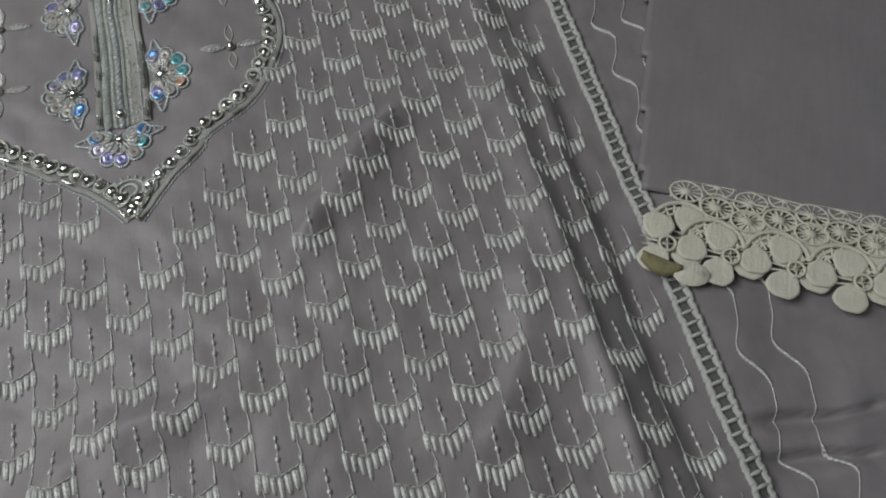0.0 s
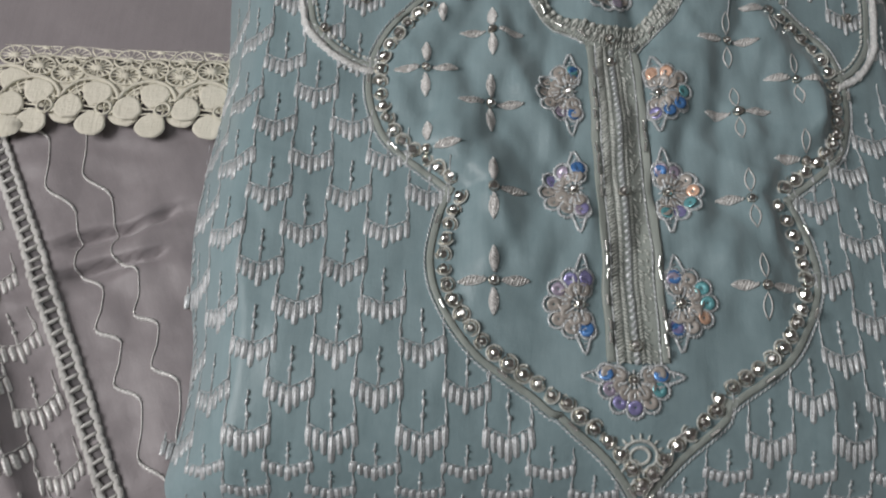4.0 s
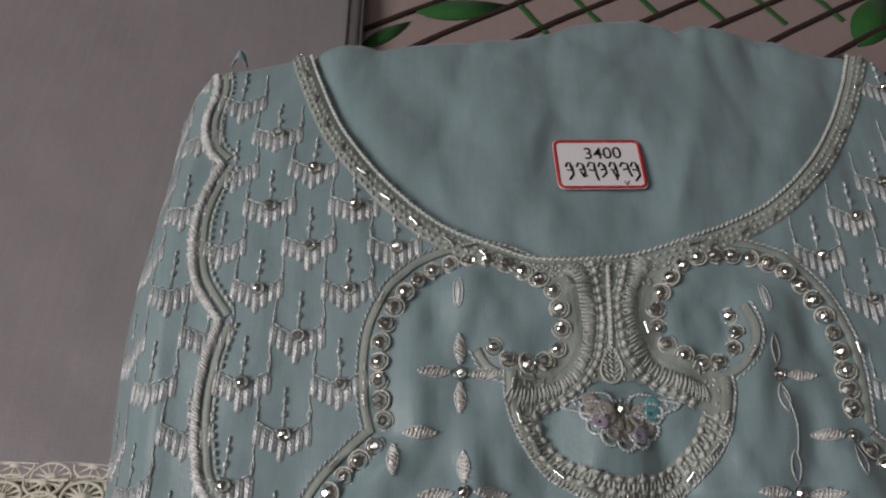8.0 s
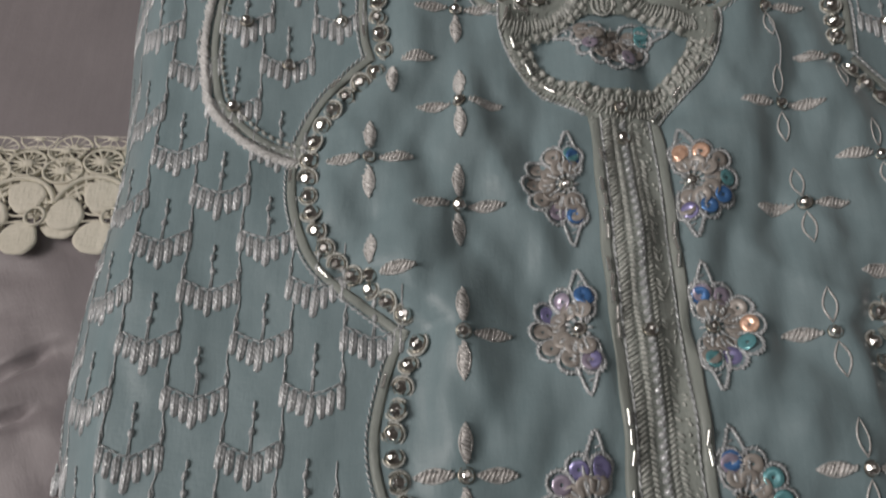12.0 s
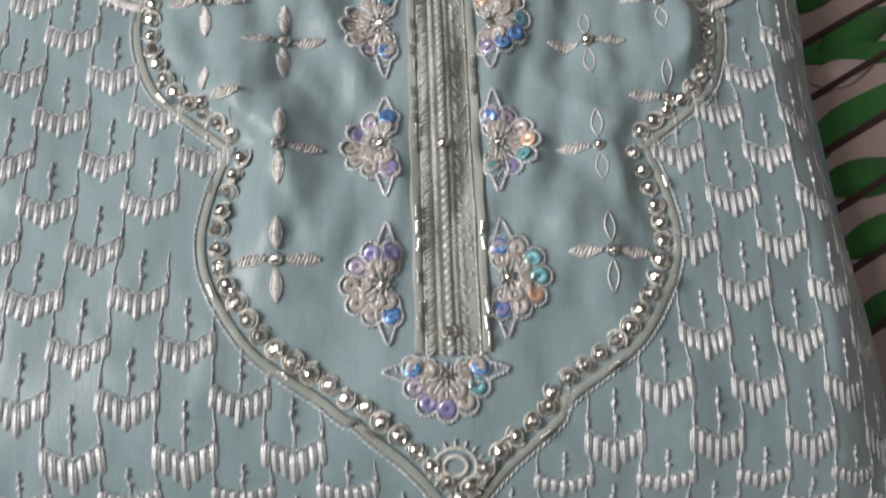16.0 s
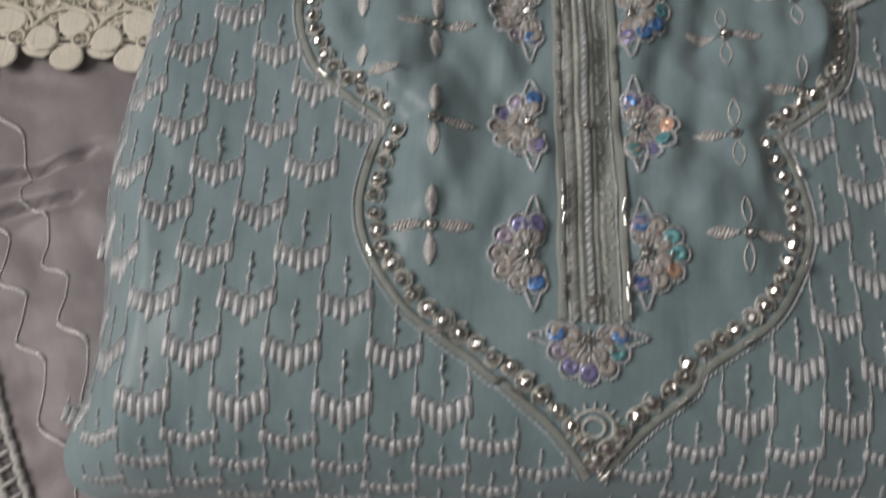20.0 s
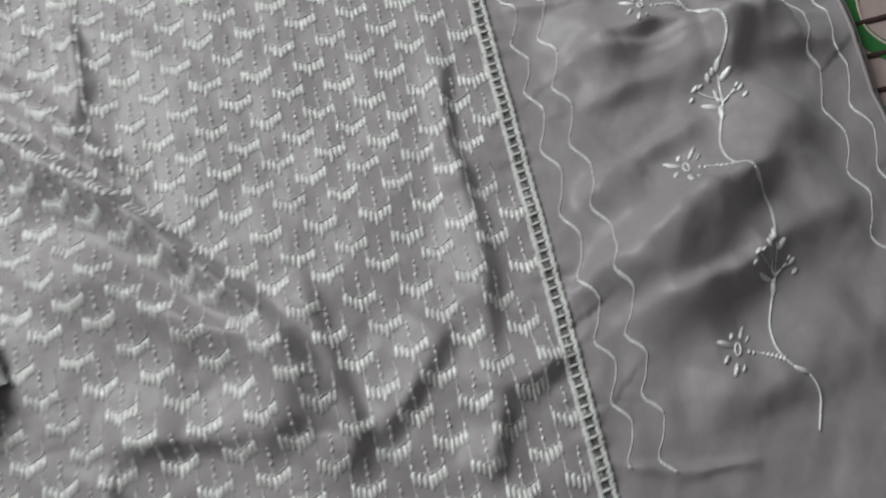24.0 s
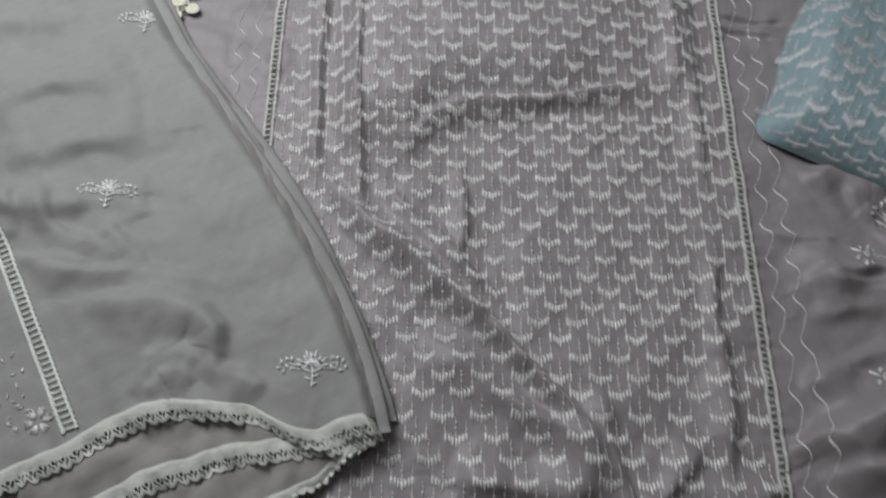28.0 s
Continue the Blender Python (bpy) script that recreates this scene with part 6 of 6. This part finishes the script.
# ---- grey garment folded in layers at the left ----
E_X, E_Y = 0.8403, -0.5421
grey = thing("folded_trousers", "grey-green folded trousers with ruffled crochet-edged hems", "garment",
             Matrix(((-E_X, E_Y, 0, 0.016), (-E_Y, -E_X, 0, -0.385), (0, 0, 1, 0), (0, 0, 0, 1))) @ Matrix.Identity(4))
# local axes: x runs up along the folded edge, y away from it
HEMS = [
    ([0.0, 0.010, 0.037, 0.056, 0.064, 0.084, 0.112, 0.1335, 0.154, 0.188, 0.2165, 0.26, 0.36], [0.006, 0.015, 0.018, 0.030, 0.050, 0.0656, 0.0825, 0.092, 0.0935, 0.0925, 0.0935, 0.102, 0.125], 0.0190),
    ([0.0, 0.018, 0.040, 0.063, 0.099, 0.131, 0.162, 0.196, 0.229, 0.28, 0.36], [0.006, 0.009, 0.015, 0.027, 0.040, 0.047, 0.052, 0.051, 0.049, 0.050, 0.055], 0.0140),
    ([0.0, 0.020, 0.049, 0.088, 0.145, 0.202, 0.26, 0.36], [0.004, 0.000, -0.0055, -0.0045, 0.0085, 0.020, 0.03, 0.05], 0.0095),
    ([0.0, 0.05, 0.10, 0.125, 0.150, 0.177, 0.221, 0.264, 0.285, 0.36], [0.030, 0.022, 0.010, 0.0015, 0.0040, 0.0086, 0.0100, 0.0135, 0.0204, 0.040], 0.0055),
]
G_FOLDS = [
    # a pocket of cloth curling over above the hem
    ([(0.185, 0.165), (0.168, 0.138), (0.1515, 0.1100), (0.1357, 0.0925), (0.1180, 0.0865), (0.1040, 0.0925), (0.0965, 0.1040)], 0.0100, 0.0084),
    ([(0.1040, 0.1000), (0.0900, 0.0960), (0.0780, 0.0860), (0.0619, 0.0658)], 0.0065, 0.0038),
    # low puffs over the hem
    ([(0.1000, 0.1560), (0.1200, 0.1360), (0.1140, 0.1150), (0.0976, 0.1020)], 0.0080, 0.0036),
    ([(0.0960, 0.1460), (0.1050, 0.1330), (0.1010, 0.1200), (0.0900, 0.1120)], 0.0060, 0.0028),
    # long drags running to the pocket
    ([(0.2300, 0.1900), (0.2110, 0.1640), (0.1950, 0.1360), (0.1720, 0.1020), (0.1500, 0.0740)], 0.0075, 0.0042),
    ([(0.2420, 0.1940), (0.2230, 0.1650), (0.2060, 0.1440)], 0.0060, 0.0034),
    ([(0.2900, 0.1500), (0.2540, 0.1580), (0.2360, 0.1520), (0.2150, 0.1330)], 0.0065, 0.0044),
    ([(0.2366, 0.1237), (0.2068, 0.1193), (0.1860, 0.1107)], 0.0075, 0.0032),
    ([(0.300, 0.170), (0.275, 0.178), (0.255, 0.190)], 0.0070, 0.0034),
    ([(0.262, 0.080), (0.245, 0.095), (0.222, 0.098)], 0.0090, 0.0024),
    ([(0.255, 0.120), (0.270, 0.160), (0.300, 0.200)], 0.0130, 0.0064),
    ([(0.290, 0.060), (0.310, 0.110), (0.325, 0.170)], 0.0156, 0.0059),
    ([(0.350, 0.040), (0.370, 0.100), (0.380, 0.170)], 0.0156, 0.0049),
    ([(0.05, 0.10), (0.070, 0.14), (0.080, 0.18)], 0.0104, 0.0051),
    ([(0.42, 0.05), (0.45, 0.12), (0.44, 0.20)], 0.0169, 0.0049),
]


def bow_of(s):
    """How far the folded edge bulges outward along its length."""
    return 0.019 * np.sin(np.clip(np.asarray(s, float) / 0.37, 0, 1) ** 0.75 * math.pi)


def grey_layer(n):
    hx, hy, top = HEMS[n]

    def edge_line(y):
        line = sum(np.interp(y + d, hx, hy) for d in (-0.008, -0.004, 0.0, 0.004, 0.008)) / 5
        return line + 0.0008 * np.sin(y * 125 + 2 * n) + 0.0005 * np.sin(y * 290 + n)

    def hem(w):
        w = np.asarray(w, float)
        edge = edge_line(w)
        for _ in range(3):
            edge = edge_line(w - bow_of(edge))
        return edge

    def zf(s, w):
        s, w = np.asarray(s, float), np.asarray(w, float)
        z = top + 0.0012 * rumple(s, w, 0.06) + 0.0004 * rumple(s + 2, w, 0.022) + (1.2 * ridges(s, w, G_FOLDS, 0.2) if n == 0 else 0.0024 * rumple(s + n, w, 0.036) + 0.0018 * crumple(s + 2 * n, w, 0.055, 1.6, 0.45))
        hemness = np.exp(-np.maximum(s - hem(w), 0) / 0.018)
        z = z + hemness * (0.0016 * np.sin(w * 110 + n * 2 + s * 40) + 0.0012 * np.sin(w * 223 + 3 * n + 2 * np.sin(w * 60)) - 0.0006)
        if n in (1, 2):
            z = z - 0.0042 * ease((w - 0.232) / 0.022)
        edge = ease((w + 0.003 * n) / 0.010)
        return np.maximum(z * (0.25 + 0.75 * edge), 0.0012 + 0.0006 * (4 - n)) + 0.002

    return hem, zf


for n in range(3, -1, -1):
    hem, zf = grey_layer(n)
    S = np.linspace(0, 1, 320 if n == 0 else 120)
    ws = np.linspace(-0.0035 * n, 0.36, 260 if n == 0 else 130)
    U, Wd = np.meshgrid(S, ws)
    reach = 0.60 if n == 0 else 0.34
    X = hem(Wd) + U ** 1.15 * reach
    bow = bow_of(X)
    Y = Wd - bow
    Z = zf(X, Wd)
    v = np.stack([X.ravel(), Y.ravel(), Z.ravel()], 1)
    idx = np.arange(len(v)).reshape(U.shape)
    f = np.stack([idx[:-1, :-1].ravel(), idx[:-1, 1:].ravel(), idx[1:, 1:].ravel(), idx[1:, :-1].ravel()], 1)
    me = bpy.data.meshes.new("leg_layer")
    me.from_pydata(v.tolist(), [], f.tolist())
    me.materials.append(M_GREY if n in (0, 3) else M_LINING)
    me.polygons.foreach_set("use_smooth", [True] * len(me.polygons))
    layer = part("leg_layer", me, M_GREY, grey, ("upper layer of grey-green cotton, softly creased", "second layer with crochet hem", "third layer with a picot hem", "lowest layer with crochet hem")[n])
    mod = layer.modifiers.new("thickness", "SOLIDIFY")
    mod.thickness, mod.offset = 0.0018, 1.0
    # hem trim
    w0, w1 = ((0.004, 0.34), (0.004, 0.242), (0.004, 0.236), (0.120, 0.34))[n]
    width = (0.0138, 0.0146, 0.0070, 0.0140)[n]
    pitch = 0.0076 if n != 2 else 0.0056
    rng = np.random.RandomState(40 + n)
    marks = (0.22, 0.04, -0.16, -0.38, -0.60, -0.82, -1.0)
    lift = (0.0019, 0.0029, 0.0033, 0.0033, 0.0030, 0.0026, 0.0019)
    cols = np.linspace(0.22, -1.0, 22)

    def rise(w, t):
        """Height of the edging above the cloth, with its ruffles."""
        rip = 0.0019 * math.sin(w * 150 + n + 1.5 * math.sin(w * 37)) + 0.0012 * math.sin(w * 330 + 2 * n + math.sin(w * 90))
        return float(np.interp(-t, [-r for r in marks], lift)) - 0.0030 * max(0, -t) + rip * max(0, -t)

    over = grey_layer(n + 1)[1] if n < 3 else (lambda s, w: 0.0 * s)

    def edging(wl, pierced):
        """The strip sewn along the hem, draped over the layer under it."""
        g = Geo()
        for w in wl:
            s0 = float(hem(w))
            z0 = float(zf(s0 + 0.001, w))
            y0 = w - float(bow_of(s0))
            scallop = 0.0031 * (1 - abs(math.sin(w * math.pi / pitch)) ** 0.7) * (0.75 + 0.5 * math.sin(w * 71 + n) ** 2)
            run = s0 + cols * width
            # the edging lies on whatever layer is under it
            rest = np.where(cols > 0, zf(run + 0.002, w), 0.0)
            under = over(run, y0 + bow_of(run)) + 0.0030
            for k, t in enumerate(cols):
                pull = scallop * max(0.0, (-t - 0.6) / 0.4) + 0.0006 * math.sin(w * 510 + 3 * n) * max(0.0, -t)
                quilt = 0.0004 * math.cos(w * TAU / pitch) * max(0.0, -t)
                base = max(z0, float(rest[k]))
                g.v.append((float(run[k]) + pull, y0, max(0.002, float(under[k]) + quilt, base + rise(w, t) + quilt)))
        nc = len(cols)
        for i, w in enumerate(wl[:-1]):
            u = (w / pitch) % 1.0 - 0.5
            for j in range(nc - 1):
                # leaf-shaped openings in a zigzag, and a small eye under each peak
                t = 0.5 * (cols[j] + cols[j + 1])
                slant = abs(-t - 0.46 - 0.36 * (1 - 2 * abs(u))) < 0.085 and 0.08 < abs(u) < 0.43
                eye = abs(u) < 0.10 and abs(t + 0.52) < 0.075
                if pierced and n != 2 and (slant or eye):
                    continue
                k = i * nc + j
                g.f.append((k, k + nc, k + nc + 1, k + 1))
        return g

    g = edging(np.arange(w0, w1, 0.0008), True)
    trim = part("crochet_hem", g, M_HEM, layer, "pale crochet lace edging, gathered")
    trim.modifiers.new("thickness", "SOLIDIFY").thickness = 0.0007
    if n in (1, 2):
        fold = part("turned_hem", edging(np.arange(w1 - 0.0004, 0.345, 0.0016), False), M_LINING, layer, "plain turned-under end of the hem")
        fold.modifiers.new("thickness", "SOLIDIFY").thickness = 0.0007
    if n == 2:
        g = Geo()
        for w in np.arange((math.ceil(w0 / pitch) + 0.5) * pitch, w1, pitch):
            s0 = float(hem(w))
            z0 = float(zf(s0 + 0.001, w))
            g.grain(s0 - width * 0.70, w - float(bow_of(s0)), math.pi / 2 + rng.uniform(-0.3, 0.3), 0.0042, 0.0024, 0.0009, 8, max(0.002, z0 + rise(w, -0.70)) + 0.0002)
        part("picot_edge", g, M_PLACE, trim)

top0 = grey_layer(0)[1]


def grey_top(s, w):
    return top0(s, w + bow_of(s)) + 0.0019


# folded edges stacked along the side
for n, (out, z, r) in enumerate(((-0.0052, 0.0040, 0.0068), (-0.0006, 0.0105, 0.0052))):
    pts = [(s, out - float(bow_of(s)), z + 0.0010 * math.sin(40 * s + n) + 0.0006 * math.sin(97 * s)) for s in np.linspace(0.004, 0.60, 120)]
    g = Geo()
    pts = [(s - 0.006 * n, w + 0.0016 * math.sin(23 * s + 2 * n), z - 0.0016 * float(ease((0.03 - s) / 0.03))) for s, w, z in pts]
    g.tube(pts, r, 12, flat=0.30)
    part("folded_edge", g, M_GREY, grey, "rolled edge of folded grey-green cotton")
ladder(grey, grey_top, 0.182, 0.101, 0.58, 0.0115, 0.0046, M_PLACE, True, M_GREY)


def fan_sprig(s, w, turn, scale):
    """A low fan of satin petals on a short leafy stem, with a cluster of buds out at either side."""
    g = Geo()
    for k in range(9):
        a = math.radians(10 + 20 * k)
        for d, l, wd in ((0.0045, 0.0052, 0.0020), (0.0092, 0.0056, 0.0024)):
            a2 = a + RNG.uniform(-0.10, 0.10)
            r = d * (1.0 if k % 2 else 0.85) * (1.15 if k in (0, 8) else 1.0)
            g.grain(r * math.cos(a2), r * math.sin(a2), a2, l * RNG.uniform(0.85, 1.1), wd, 0.0011, 8)
            g.grain(r * math.cos(a2) + 0.0003, r * math.sin(a2), a2 + 0.12, l * 0.8, wd * 0.5, 0.0014, 6)
    g.tube(spline([(0, 0.002), (0.0006, -0.006), (0, -0.0125)], 0.002), 0.0006, 5)
    for y, t, l in ((-0.0030, 1, 0.0080), (-0.0030, -1, 0.0080), (-0.0070, 1, 0.0060), (-0.0085, -1, 0.0056), (-0.0120, 1, 0.0040)):
        g.grain(t * l * 0.42, y + 0.0012, 0.45 if t > 0 else math.pi - 0.45, l, 0.0017, 0.0010, 7)
    for t in (-1, 1):
        for x, y in ((0.0165, 0.0015), (0.0205, 0.0045), (0.0168, 0.0062), (0.0222, 0.0004), (0.0186, -0.0020), (0.0135, 0.0064), (0.0130, 0.0000)):
            g.grain(t * x, y, RNG.uniform(0, 3.1), 0.0034, 0.0023, 0.0012, 7)
        for y in (0.0, 0.004):
            g.tube(spline([(t * 0.004, 0.0), (t * 0.011, y * 0.7 - 0.001), (t * 0.0175, y)], 0.002), 0.0004, 4)
    part("sprig_stitch", laid(g, grey_top, s, w, 0.0002, turn, scale), M_CORD, grey)


for s, w, turn, sc in ((0.2564, 0.098, -124, 1.0), (0.0600, 0.0215, -118, 1.05), (0.3935, 0.0150, -121, 1.0)):
    fan_sprig(s, w, turn, sc)
# densely embroidered strip beyond the ladder trim
g = Geo()
for _ in range(46):
    cs, cw, size = RNG.uniform(0.104, 0.50), RNG.uniform(0.198, 0.325), RNG.uniform(0.7, 1.25)
    turn = RNG.uniform(0, TAU)
    for k in range(6):
        a = turn + TAU * k / 6
        for d in (-0.0012, 0.0, 0.0012):
            g.grain(cs + size * (0.0052 * math.cos(a) - d * math.sin(a)), cw + size * (0.0052 * math.sin(a) + d * math.cos(a)), a + d * 200, 0.0062 * size, 0.0014, 0.0009, 6)
    stem = spline([(cs, cw), (cs + 0.012 * math.cos(turn), cw + 0.012 * math.sin(turn)), (cs + 0.020 * math.cos(turn + 0.9), cw + 0.020 * math.sin(turn + 0.9))], 0.002)
    for x, y, a in along(stem, 0.0022, 0.006):
        g.grain(x, y, a + 0.5, 0.0030, 0.0011, 0.0009, 6)
for _ in range(700):
    s, w = RNG.uniform(0.118, 0.50), RNG.uniform(0.197, 0.325)
    g.grain(s, w, 2.2 * math.sin(s * 150) + 2.0 * math.cos(w * 130), RNG.uniform(0.002, 0.005), RNG.uniform(0.0009, 0.0016), 0.0009, 6)
tagged(part("dense_embroidery", g.lift(grey_top, 0.0003), M_MSILK, grey, "dense pale floral embroidery"), kind="stuff")
g = Geo()
for k in range(7):
    g.grain(0.058 + 0.0022 * k, -0.0155 + 0.001 * (k % 2), math.pi / 2, 0.0058, 0.0017, 0.0014, 6, 0.0112)
part("edge_tab", g, M_MSILK, grey, "white stitched tab on the folded edge")
